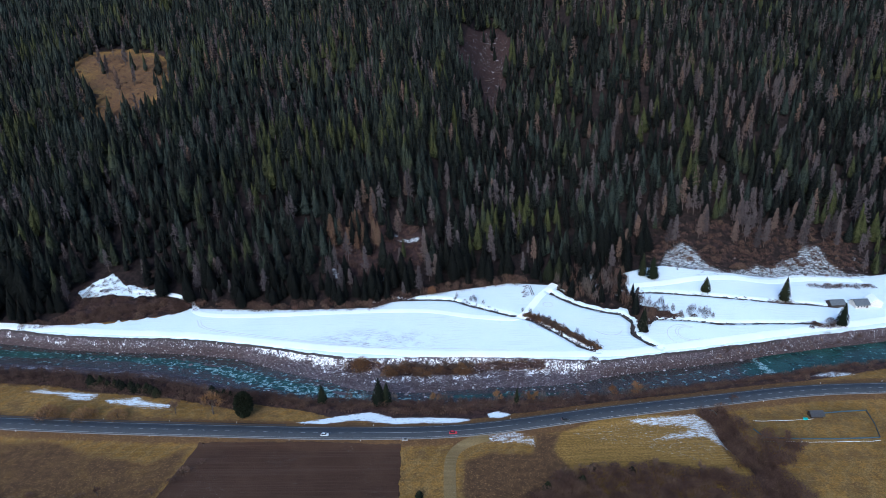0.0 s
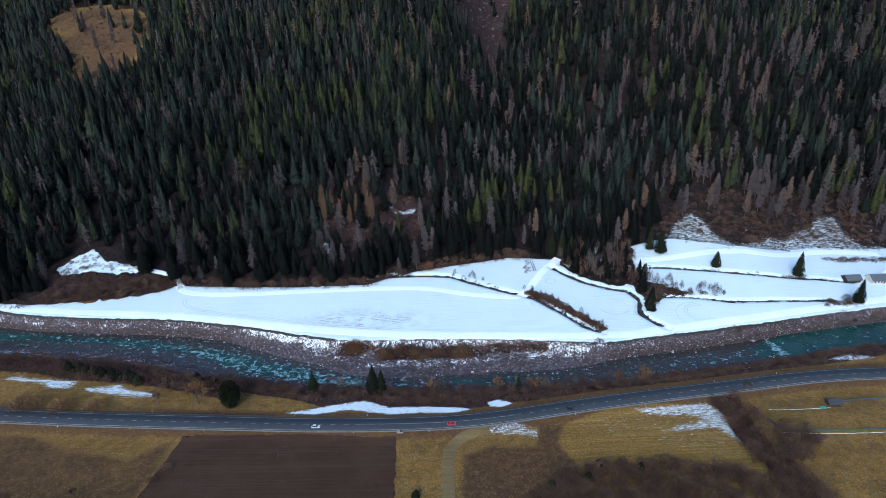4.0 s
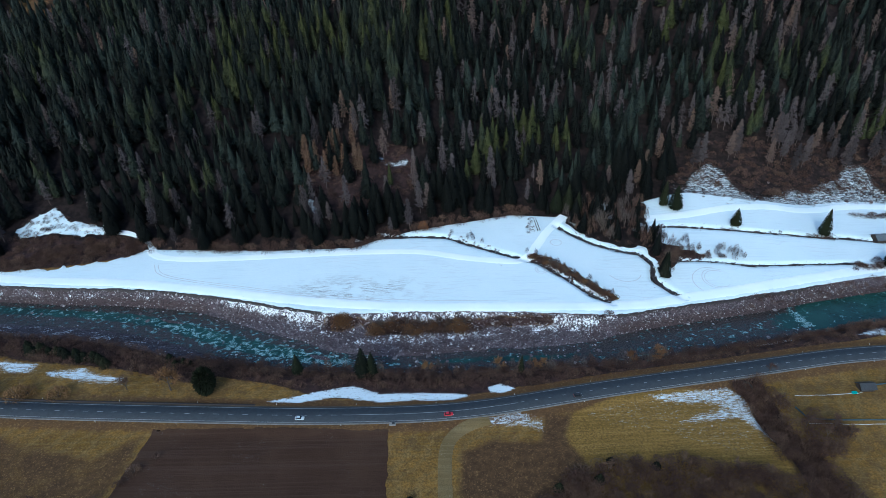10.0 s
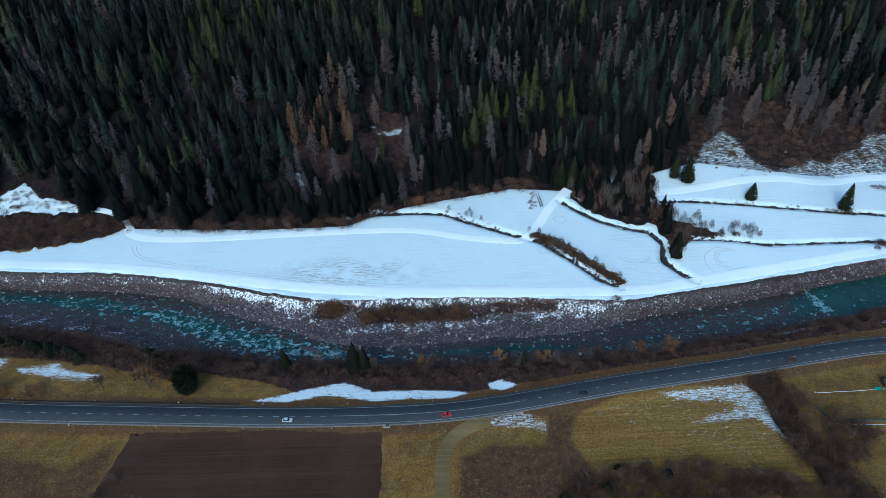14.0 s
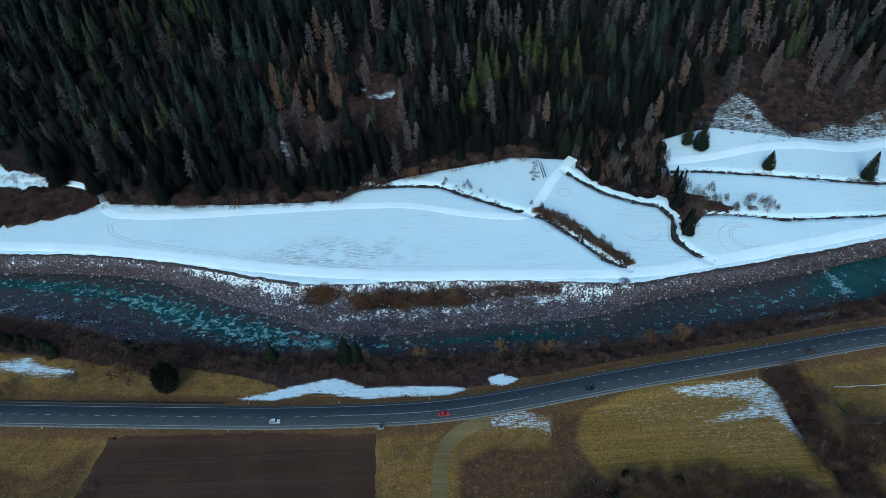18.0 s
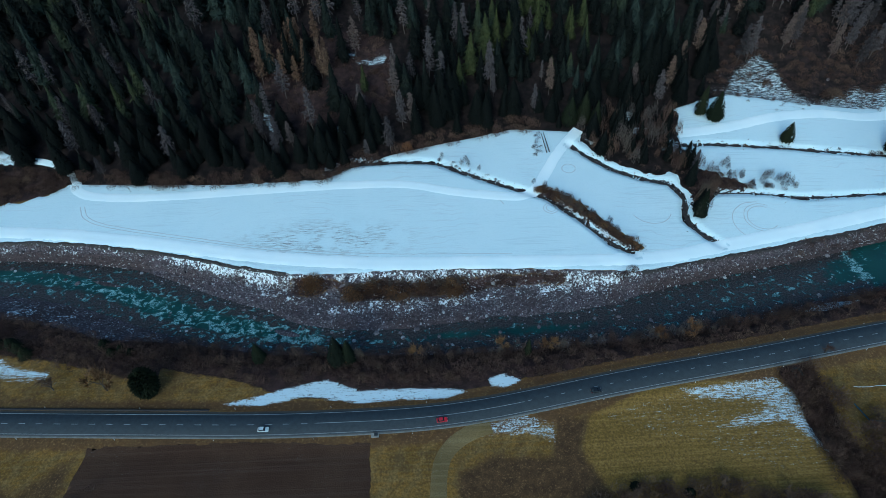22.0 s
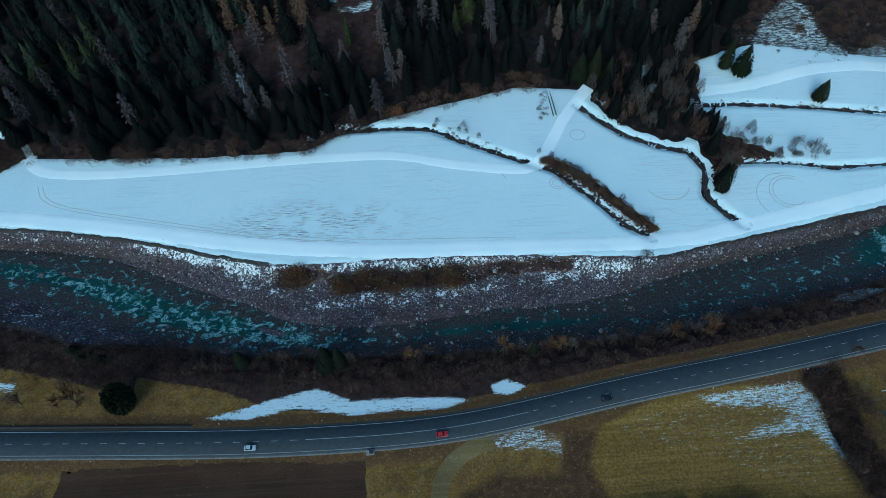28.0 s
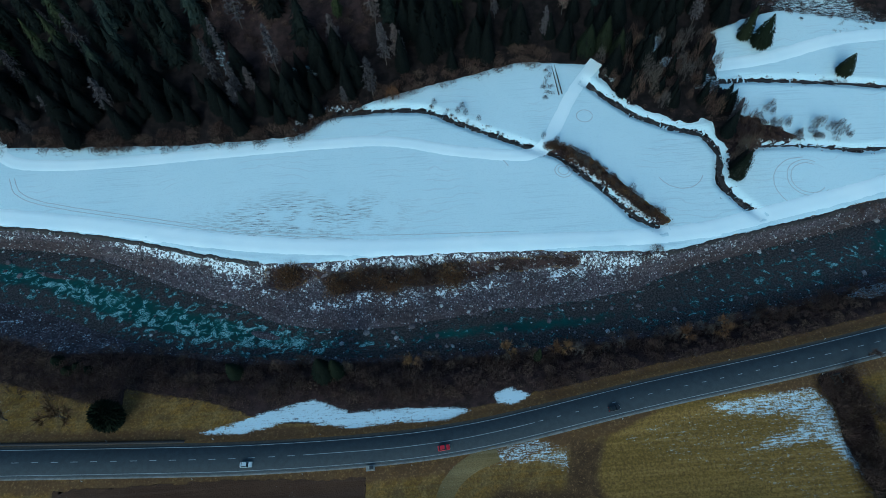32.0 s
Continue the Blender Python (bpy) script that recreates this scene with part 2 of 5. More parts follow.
def water_material():
    """Clear mountain water: a brown bed in the shallows, turquoise in the deeps, torn white foam in the rapids."""
    m = Nodes("river_water", 0.12, 0.26)
    ripple = m.noise(2.2, 6, m.scaled(0.10, 0.28, 0.1, -8), 0.65)
    c = m.mix(m.ramp(m.noise(0.05, 3), 0.35, 0.65), (0.011, 0.034, 0.030), (0.018, 0.056, 0.046))
    bed = m.ramp(m.math("ADD", m.attr("shallow"), m.math("MULTIPLY", m.math("SUBTRACT", m.noise(0.22, 6, rough=0.65), 0.5), 1.3)), 0.3, 0.85)
    pebbles = m.mix(m.ramp(m.noise(1.6, 6, rough=0.75), 0.4, 0.68), (0.018, 0.014, 0.013), (0.092, 0.070, 0.066))
    c = m.mix(m.math("MULTIPLY", bed, 0.94), c, pebbles)
    clump = m.add("ShaderNodeTexNoise", Scale=0.40, Detail=3.0, Roughness=0.5, Distortion=0.9)
    m.put(clump.inputs["Vector"], m.scaled(0.8, 1.15, 0.1, -14))
    curl = m.add("ShaderNodeTexNoise", Scale=0.95, Detail=6.0, Roughness=0.62, Distortion=1.6)
    m.put(curl.inputs["Vector"], m.scaled(0.85, 1.0, 0.1, 20))
    foam = m.math("ADD", m.math("MULTIPLY", clump.outputs[0], 0.75), m.math("MULTIPLY", curl.outputs[0], 0.25))
    f = m.math("ADD", foam, m.math("MULTIPLY", m.attr("rapid"), 0.115))
    c = m.mix(m.math("MULTIPLY", m.ramp(f, 0.54, 0.66), 0.8), c, (0.017, 0.076, 0.074))
    ridge = m.ramp(m.math("ABSOLUTE", m.math("SUBTRACT", curl.outputs[0], 0.52)), 0.085, 0.0)
    white = m.math("MAXIMUM", m.math("MULTIPLY", m.ramp(f, 0.595, 0.70), ridge), m.math("MULTIPLY", m.ramp(f, 0.74, 0.84), 0.85))
    c = m.mix(white, c, (0.36, 0.52, 0.53))
    m.put(m.bsdf.inputs["Roughness"], m.math("ADD", m.math("MULTIPLY", white, 0.6), 0.14))
    m.bump(m.math("ADD", ripple, foam), 0.6, 0.3)
    return m.done(c)


def leaf_material(name, colours, rough=0.85, trans=0.0):
    m = Nodes(name, rough, 0.12)
    t = m.math("MULTIPLY", m.tint(), m.math("SUBTRACT", 1.0, m.attr("crown_shade")))
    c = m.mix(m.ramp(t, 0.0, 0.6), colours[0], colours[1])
    last = colours[2]
    if len(colours) > 3:
        last = m.mix(m.ramp(m.noise(0.012, 4), 0.44, 0.58), colours[2], colours[3])
    c = m.mix(m.ramp(t, 0.62, 1.0), c, last)
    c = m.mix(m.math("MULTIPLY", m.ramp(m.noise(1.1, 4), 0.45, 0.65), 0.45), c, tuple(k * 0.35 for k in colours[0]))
    return m.done(c)


def field_material(name, base, alt, line, turn, fine=1.4, flecks=False):
    m = Nodes(name, 0.92, 0.12)
    rows_ = m.noise(1.0, 4, m.scaled(0.015, fine, 0.1, turn), 0.6)
    c = m.mix(m.ramp(m.noise(0.08, 5), 0.35, 0.65), base, alt)
    c = m.mix(m.math("MULTIPLY", m.ramp(rows_, 0.46, 0.64), 0.6), c, line)
    c = m.mix(m.math("MULTIPLY", m.ramp(m.noise(2.5, 5), 0.42, 0.7), 0.5), c, tuple(k * 0.55 for k in base))
    if flecks:
        some = m.ramp(m.noise(0.07, 3), 0.5, 0.66)
        c = m.mix(m.math("MULTIPLY", m.ramp(m.noise(2.0, 5, rough=0.8), 0.62, 0.68), some), c, (0.55, 0.58, 0.6))
    m.bump(m.math("ADD", rows_, m.noise(2.5, 4)), 0.6, 0.2)
    return m.done(c)


GROUND = ground_material()
SNOW = snow_material("field_snow", False)
PACKED = snow_material("packed_snow", True)
WATER = water_material()
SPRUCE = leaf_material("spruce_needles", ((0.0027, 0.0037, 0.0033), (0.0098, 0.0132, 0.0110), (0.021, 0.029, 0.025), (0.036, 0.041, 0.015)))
GREEN_SPRUCE = leaf_material("green_spruce_needles", ((0.0055, 0.0080, 0.0048), (0.010, 0.0138, 0.0068), (0.017, 0.020, 0.009)))
LARCH = leaf_material("bare_larch_twigs", ((0.042, 0.036, 0.039), (0.080, 0.069, 0.074), (0.125, 0.084, 0.066)))
ORANGE_LARCH = leaf_material("rusty_larch_twigs", ((0.085, 0.054, 0.038), (0.125, 0.076, 0.05), (0.13, 0.085, 0.06)))
TWIG = leaf_material("brown_twigs", ((0.055, 0.032, 0.026), (0.088, 0.054, 0.043), (0.125, 0.083, 0.058)))
GREY_TWIG = leaf_material("grey_twigs", ((0.070, 0.058, 0.054), (0.100, 0.084, 0.078), (0.12, 0.094, 0.070)))
HAZEL = leaf_material("golden_twigs", ((0.110, 0.058, 0.030), (0.150, 0.083, 0.042), (0.185, 0.108, 0.050)))
RUSSET = leaf_material("russet_twigs", ((0.13, 0.058, 0.026), (0.16, 0.075, 0.035), (0.17, 0.08, 0.035)))
BARK = plain("bark", (0.075, 0.06, 0.05), 0.9, 0.1, scale=4)
PALE_BARK = plain("pale_bark", (0.09, 0.075, 0.066), 0.9, 0.1, scale=4)
STONE = leaf_material("river_stone", ((0.055, 0.046, 0.049), (0.150, 0.126, 0.132), (0.42, 0.42, 0.42)), 0.8)
ASPHALT = plain("asphalt", (0.040, 0.046, 0.053), 0.75, 0.3, vary=0.18, scale=0.6)
VERGE = plain("verge_gravel", (0.09, 0.075, 0.06), 0.9, 0.1, scale=1.5)
GUTTER = plain("gutter_concrete", (0.17, 0.165, 0.16), 0.9, 0.2, vary=0.3, scale=0.8)
PAINT = plain("road_paint", (0.30, 0.315, 0.33), 0.6, 0.3, vary=0.2, scale=2)
PLOUGHED = field_material("ploughed_soil", (0.046, 0.025, 0.016), (0.060, 0.034, 0.021), (0.070, 0.043, 0.031), 0, 1.1, True)
STUBBLE = field_material("tan_stubble", (0.135, 0.097, 0.04), (0.175, 0.126, 0.056), (0.215, 0.165, 0.085), 7, 1.0, True)
MUD = plain("wet_mud", (0.03, 0.024, 0.022), 0.6, 0.3)
RUT = plain("rutted_snow", (0.50, 0.53, 0.56), 0.7, 0.2, vary=0.12, scale=1.5)


# ---- the lie of the land ----
XS = np.arange(-900.0, 901.0, 2.0)


def smooth_curve(points, soft=5):
    px, py = zip(*points)
    v = np.interp(XS, px, py)
    k = np.hanning(2 * soft + 3)
    return np.convolve(np.pad(v, soft + 1, mode="edge"), k / k.sum(), mode="valid")


ROAD_Y = smooth_curve([(-900, 330), (-400, 270), (-211, 252), (-155, 247.3), (-105, 244.3), (-52, 241.3), (-8, 241), (10, 242), (29, 244.3), (48, 247.6), (67, 250.6), (86, 253.2), (106, 255.6), (127, 258.5), (160, 264), (189, 268.5), (233, 270), (400, 268), (900, 250)])
EDGE_Y = smooth_curve([(-900, 470), (-420, 372), (-261, 345), (-234, 338.5), (-197, 334.5), (-162, 333), (-139, 330), (-116, 325.5), (-93, 319.5), (-71, 313), (-53, 308.5), (-36, 307), (-6, 308), (36, 306.5), (79, 303), (94, 302), (104, 304.5), (123, 307.5), (147, 312), (172, 317), (188, 320), (220, 327), (279, 338), (420, 365), (900, 450)], 3)
FAR_Y = smooth_curve([(-900, 465), (-420, 366), (-261, 340), (-200, 332), (-166, 328), (-143, 325), (-119, 320), (-102, 313), (-82, 303), (-60, 294), (-47, 287.5), (-28, 284), (-7, 283), (13, 286), (34, 287), (55, 287), (77, 289.5), (92, 295), (108, 299.5), (125, 303.5), (150, 308.5), (217, 323), (283, 335), (420, 361), (900, 446)], 3)
NEAR_Y = smooth_curve([(-900, 400), (-420, 330), (-250, 321), (-219, 318), (-175, 313), (-152, 308.5), (-130, 302), (-110, 292), (-90, 283.5), (-58, 277), (-28, 275), (13, 273.5), (53, 274.5), (95, 277), (139, 284), (180, 293), (198, 297), (261, 311), (420, 342), (900, 430)])
FOOT_Y = smooth_curve([(-900, 520), (-420, 405), (-300, 356), (-262, 347), (-222, 352), (-185, 366), (-166, 367), (-137, 365), (-83, 361), (-41, 361), (-29, 369), (-5, 378), (25, 385), (50, 391), (80, 387), (110, 390), (130, 398), (161, 406), (206, 398), (250, 400), (313, 404), (420, 430), (900, 540)], 3)
at_x = lambda table, x: np.interp(x, XS, table)


def step(v, a, b):
    k = np.clip((v - a) / (b - a), 0, 1)
    return k * k * (3 - 2 * k)


def lattice(u, v, seed):
    """Value noise of 0 to 1 on a unit lattice."""
    iu, iv = np.floor(u), np.floor(v)
    fu, fv = u - iu, v - iv
    fu, fv = fu * fu * (3 - 2 * fu), fv * fv * (3 - 2 * fv)
    h = lambda a, b: np.mod(np.sin(a * 127.1 + b * 311.7 + seed * 74.7) * 43758.5453, 1.0)
    return (h(iu, iv) * (1 - fu) + h(iu + 1, iv) * fu) * (1 - fv) + (h(iu, iv + 1) * (1 - fu) + h(iu + 1, iv + 1) * fu) * fv


def wobble(x, y, size, seed=0.0):
    """An uneven, repeatable field of about -1 to 1."""
    u, v = np.asarray(x) / size, np.asarray(y) / size
    a = lattice(0.8 * u + 0.6 * v, 0.8 * v - 0.6 * u, seed)
    return 1.5 * (a - 0.5) + 0.9 * (lattice(2.1 * u, 2.1 * v, seed + 3.3) - 0.5)


DITCHES = {
    "hedge_ditch": ([(-41, 365), (-29, 371), (-5, 371.5), (10, 370), (24, 362), (42, 353), (52, 348), (59, 345), (73, 330), (83, 317), (91.5, 311.5)], 1.0),
    "stream_ditch": ([(76, 378), (82, 371), (91, 362), (104, 355), (117, 351), (121.5, 341), (118, 329), (124, 320), (129, 315)], 1.3),
    "field_ditch": ([(134, 343), (157, 342), (175, 339), (196, 340), (240, 343)], 0.6),
    "upper_ditch": ([(129, 374), (150, 372), (174, 370), (206, 366), (240, 366), (262, 362)], 0.8),
}
GULLY = [(140, 190), (139, 214), (134, 230), (136, 243), (133, 253)]


def to_line(x, y, line):
    """The distance of points from a polyline."""
    best = np.full(np.shape(x), 1e9)
    for (ax, ay), (bx, by) in zip(line, line[1:]):
        dx, dy = bx - ax, by - ay
        k = np.clip(((x - ax) * dx + (y - ay) * dy) / (dx * dx + dy * dy), 0, 1)
        best = np.minimum(best, np.hypot(x - ax - k * dx, y - ay - k * dy))
    return best


def inside(x, y, poly):
    """The distance from a polygon's rim, positive inside."""
    d = to_line(x, y, poly + poly[:1])
    odd = np.zeros(np.shape(x), bool)
    for (ax, ay), (bx, by) in zip(poly, poly[1:] + poly[:1]):
        if ay != by:
            odd ^= ((ay > y) != (by > y)) & (x < (bx - ax) * (y - ay) / (by - ay) + ax)
    return np.where(odd, d, -d)


def height(x, y):
    """The ground's height."""
    x, y = np.asarray(x, float), np.asarray(y, float)
    ry, ey, fy, ny, ft = (at_x(t, x) for t in (ROAD_Y, EDGE_Y, FAR_Y, NEAR_Y, FOOT_Y))
    zr = 6.4 + 2.8 * step(x, 10, 130)
    field = zr - 0.9 + 0.25 * wobble(x, y, 40) + 0.02 * np.maximum(0, 215 - y)
    z = np.where(y < ry, field + (zr - field) * step(y, ry - 12, ry - 5), zr)
    z = z - 0.5 * step(y, ry + 5, ry + 8)
    beach = 1 - step(x, -130, -88)
    z = z - (z + 1.0) * step(y, ny - 15 - 8 * beach, ny + 3)
    bar = -1.0 + 1.9 * step(y, fy - 3, np.minimum(fy + 4, ey)) + 1.6 * step(y, np.minimum(fy + 3, ey - 4.5), ey - 4) + (5.0 + 0.35 * wobble(x, y, 6, 2.0) * (1 - step(y, ey + 1, ey + 5))) * step(y, ey - 5.5, ey + 0.3)
    snow = 0.105 * np.maximum(0, y - ey) * (1 + 0.55 * step(x, 105, 150) * (1 - step(x, 200, 240)))
    bar = bar + 0.45 * wobble(x, y, 9, 11.0) * step(y, fy - 3, fy) * (1 - step(y, ey - 8, ey - 5))
    z = np.where(y > fy - 3, bar + snow, z)
    z = z + 0.4 * wobble(x, y, 7, 12.0) * step(y, ny - 5, ny) * (1 - step(y, ny + 3, ny + 6))
    for ix, iy, il, iw in ((-131, 313.5, 12, 1.8), (-52, 284, 9, 2.0)):
        u, v = (x - ix) * 0.96 - (y - iy) * 0.28, (x - ix) * 0.28 + (y - iy) * 0.96
        z = z + 1.5 * np.exp(-((u / il) ** 2) - (v / iw) ** 2)
    up = np.maximum(0, y - ft)
    steep = 0.29 + 0.02 * step(x, -300, -100) + 0.20 * step(x, 95, 200) - 0.02 * step(x, 260, 400)
    z = z + steep * (up - 8 * (1 - np.exp(-up / 8)))
    gx = 62 + 0.02 * (y - 400)
    z = z - 26 * np.exp(-((x - gx) / 30) ** 2) * step(y, 420, 600) + 12 * np.exp(-((x - gx + 70) / 45) ** 2) * step(y, 400, 560)
    z = z + 5.0 * wobble(x, y, 70, 3.0) * step(up, 20, 120) + 1.2 * wobble(x, y, 14, 5.0) * step(up, 0, 25)
    for line, w in DITCHES.values():
        z = z - (0.45 + 0.5 * w) * (1 - step(to_line(x, y, line), 0.3, w + 2.4))
    z = z - 4.0 * (1 - step(to_line(x, y, GULLY), 1.0, 8.0)) * (1 - step(y, ry - 7.5, ry - 5))
    return z + np.where(y > ey, 0.012, 0.05) * wobble(x, y, 3.0, 1.0)


def grid_mesh(name, xs, ys, z, keep=None, layers=()):
    """A sheet over a grid of xs by ys, or over places given as two tables, of the cells in keep, with point layers."""
    gx, gy = (xs, ys) if np.ndim(xs) == 2 else np.meshgrid(xs, ys)
    ny, nx = gx.shape
    ids = np.arange(nx * ny).reshape(ny, nx)
    quads = np.stack((ids[:-1, :-1], ids[:-1, 1:], ids[1:, 1:], ids[1:, :-1]), -1).reshape(-1, 4)
    if keep is not None:
        ok = keep.ravel()[quads].any(1)
        quads = quads[ok]
        used = np.unique(quads)
        back = np.full(nx * ny, -1)
        back[used] = np.arange(len(used))
        quads = back[quads]
    else:
        used = np.arange(nx * ny)
    co = np.stack((gx.ravel(), gy.ravel(), np.asarray(z).ravel()), -1)[used]
    return raw_mesh(name, co, quads, {k: v.ravel()[used] for k, v in dict(layers).items()}, True)


def raw_mesh(name, co, faces, layers=None, smooth=False):
    """A mesh from arrays: places, and faces of one size."""
    me = bpy.data.meshes.new(name)
    n, k = faces.shape
    me.vertices.add(len(co))
    me.vertices.foreach_set("co", np.ascontiguousarray(co, np.float32).ravel())
    me.loops.add(n * k)
    me.loops.foreach_set("vertex_index", np.ascontiguousarray(faces, np.int32).ravel())
    me.polygons.add(n)
    me.polygons.foreach_set("loop_start", np.arange(0, n * k, k, dtype=np.int32))
    me.polygons.foreach_set("use_smooth", np.full(n, smooth))
    for key, v in (layers or {}).items():
        me.attributes.new(key, "FLOAT", "POINT").data.foreach_set("value", np.ascontiguousarray(v, np.float32))
    me.update(calc_edges=True)
    return me


def thing(name, me, mat, label="", category="", group="", kind=""):
    me.materials.append(mat)
    return tagged(new(name, me), label, category, group, kind)


def sheet(name, box, cell, rim, rise, mat, label, kind="structure", category="", rough=0.9, layer=None, follow=False, lip=0.03):
    """A cover that lies on the ground where rim(x, y) is positive, with a ragged but smooth outline."""
    x0, y0, x1, y1 = box
    gx, gy = np.meshgrid(np.arange(x0, x1 + cell, cell), np.arange(y0, y1 + cell, cell))
    if follow:
        k = (gy - y0) / (gy.max() - y0)
        gy = (at_x(EDGE_Y, gx) - 1.5) * (1 - k) + (at_x(FOOT_Y, gx) + 3) * k
    depth = lambda x, y: rim(x, y) + rough * (0.7 * wobble(x, y, 3.1, 4.0) + 0.45 * wobble(x, y, 1.1, 6.0))
    d = depth(gx, gy)
    inner = d > 0
    for _ in range(2):
        out = (d < 0) & (d > -2.5 * cell)
        ex, ey_ = depth(gx + 0.2, gy) - depth(gx - 0.2, gy), depth(gx, gy + 0.2) - depth(gx, gy - 0.2)
        n = np.maximum(np.hypot(ex, ey_), 0.12)
        move = np.where(out, np.clip(-d, 0, 1.2 * cell), 0) / n
        gx, gy = gx + move * ex, gy + move * ey_
        d = depth(gx, gy)
    z = height(gx, gy) + lip + (rise - lip) * step(d, 0.0, 1.3)
    return thing(name, grid_mesh(name, gx, gy, z, inner, {"depth": step(d, 0, layer or 4.0)}), mat, label, category, "", kind)


def along(line, gap):
    """Even steps along a polyline, rounded at its corners: places and directions."""
    p = np.array(line, float)
    for _ in range(3):
        q = np.empty((2 * len(p), 2))
        q[0], q[-1] = p[0], p[-1]
        q[1:-1:2], q[2:-1:2] = 0.75 * p[:-1] + 0.25 * p[1:], 0.25 * p[:-1] + 0.75 * p[1:]
        p = q
    s = np.concatenate(([0], np.cumsum(np.hypot(*np.diff(p, axis=0).T))))
    at = np.arange(0, s[-1], gap)
    c = np.stack((np.interp(at, s, p[:, 0]), np.interp(at, s, p[:, 1])), -1)
    d = np.gradient(c, axis=0)
    return c, d / np.hypot(d[:, 0], d[:, 1])[:, None]


def band(name, line, profile, gap=1.5, level=None, uneven=0.0):
    """A strip along a line. profile: rows of (offset to the left, height over the ground)."""
    c, d = along(line, gap)
    n, k = len(c), len(profile)
    side = np.stack((-d[:, 1], d[:, 0]), -1)
    co = np.empty((n, k, 3))
    for j, (off, up) in enumerate(profile):
        co[:, j, :2] = c + side * (off * (1 + uneven * wobble(c[:, 0] + 9 * j, c[:, 1], 1.8, 8.0)) + uneven * 0.5 * wobble(c[:, 0], c[:, 1], 3.0, 5.0))[:, None]
        co[:, j, 2] = (height(co[:, j, 0], co[:, j, 1]) if level is None else level(c[:, 0], c[:, 1])) + up
    ids = np.arange(n * k).reshape(n, k)
    quads = np.stack((ids[:-1, 1:], ids[:-1, :-1], ids[1:, :-1], ids[1:, 1:]), -1).reshape(-1, 4)
    return raw_mesh(name, co.reshape(-1, 3), quads, None, True)


# ---- ground ----
gxs = np.concatenate((np.linspace(-2600, -320, 60), np.arange(-316, 330, 1.6), np.linspace(334, 2600, 60)))
def rows_between(lines, counts):
    """Rows of ground that follow the banks, so that steps in the land lie along them."""
    return np.concatenate([a + (b - a) * (np.arange(n) / n)[:, None] for a, b, n in zip(lines, lines[1:], counts)])


level_line = lambda v: np.full(len(gxs), float(v))
banks = [at_x(t, gxs) for t in (ROAD_Y, NEAR_Y, FAR_Y, EDGE_Y, FOOT_Y)]
GY = rows_between([level_line(-1200), level_line(184), banks[0] - 13, banks[0] - 4.6, banks[0] + 5, banks[1] - 15.5, banks[1] + 3, banks[2] - 3, banks[2] + 0.25 * (banks[3] - banks[2]), np.maximum(banks[3] - 5.5, banks[2] + 0.5 * (banks[3] - banks[2])), banks[3] + 0.3, banks[4] - 2, banks[4] + 55, banks[4] + 560, banks[4] + 2000], [24, 30, 7, 4, 10, 14, 10, 6, 9, 12, 64, 38, 84, 24])
GX = np.broadcast_to(gxs, GY.shape).copy()
ey, fy, ny, ft, ry = (at_x(t, GX) for t in (EDGE_Y, FAR_Y, NEAR_Y, FOOT_Y, ROAD_Y))
WOODLOT = [(80, 381), (92, 366), (105, 359), (120, 355), (125, 342), (122, 330), (127, 328), (132, 340), (140, 346), (133, 360), (128, 376), (133, 398), (85, 400)]
BORDER = [(124, 338), (137, 344.5), (154, 344), (147, 350), (136, 356), (126, 352)]
HEDGE = [(53.5, 347.6), (59.5, 346), (75, 331), (85, 318), (92.5, 312.6), (95, 314.5), (89, 320.5), (79, 333.5), (65.5, 347), (56.5, 350.5)]
CLEARING = [(-414, 741), (-397, 765), (-348, 760), (-289, 705), (-270, 669), (-276, 640), (-270, 596), (-297, 578), (-325, 590), (-342, 640), (-387, 685)]
SCREE = [(46, 825), (78, 845), (94, 780), (80, 700), (66, 640), (48, 630), (40, 668), (26, 690), (24, 720)]
GLADE = [(-80, 398), (-66, 388), (-36, 392), (-12, 398), (-8, 425), (-14, 440), (-57, 446), (-76, 440), (-84, 418)]
BUSHY = [(-52, 302), (-44, 300), (-34, 303), (-28, 296.5), (0, 297), (19, 299), (30, 300.5), (62, 300.5), (62, 304.5), (20, 305.5), (-30, 305.5), (-40, 307.5), (-52, 306.5)]
SLOPE = [(150, 406), (165, 404), (206, 396), (255, 398), (310, 402), (312, 444), (230, 446), (165, 436)]
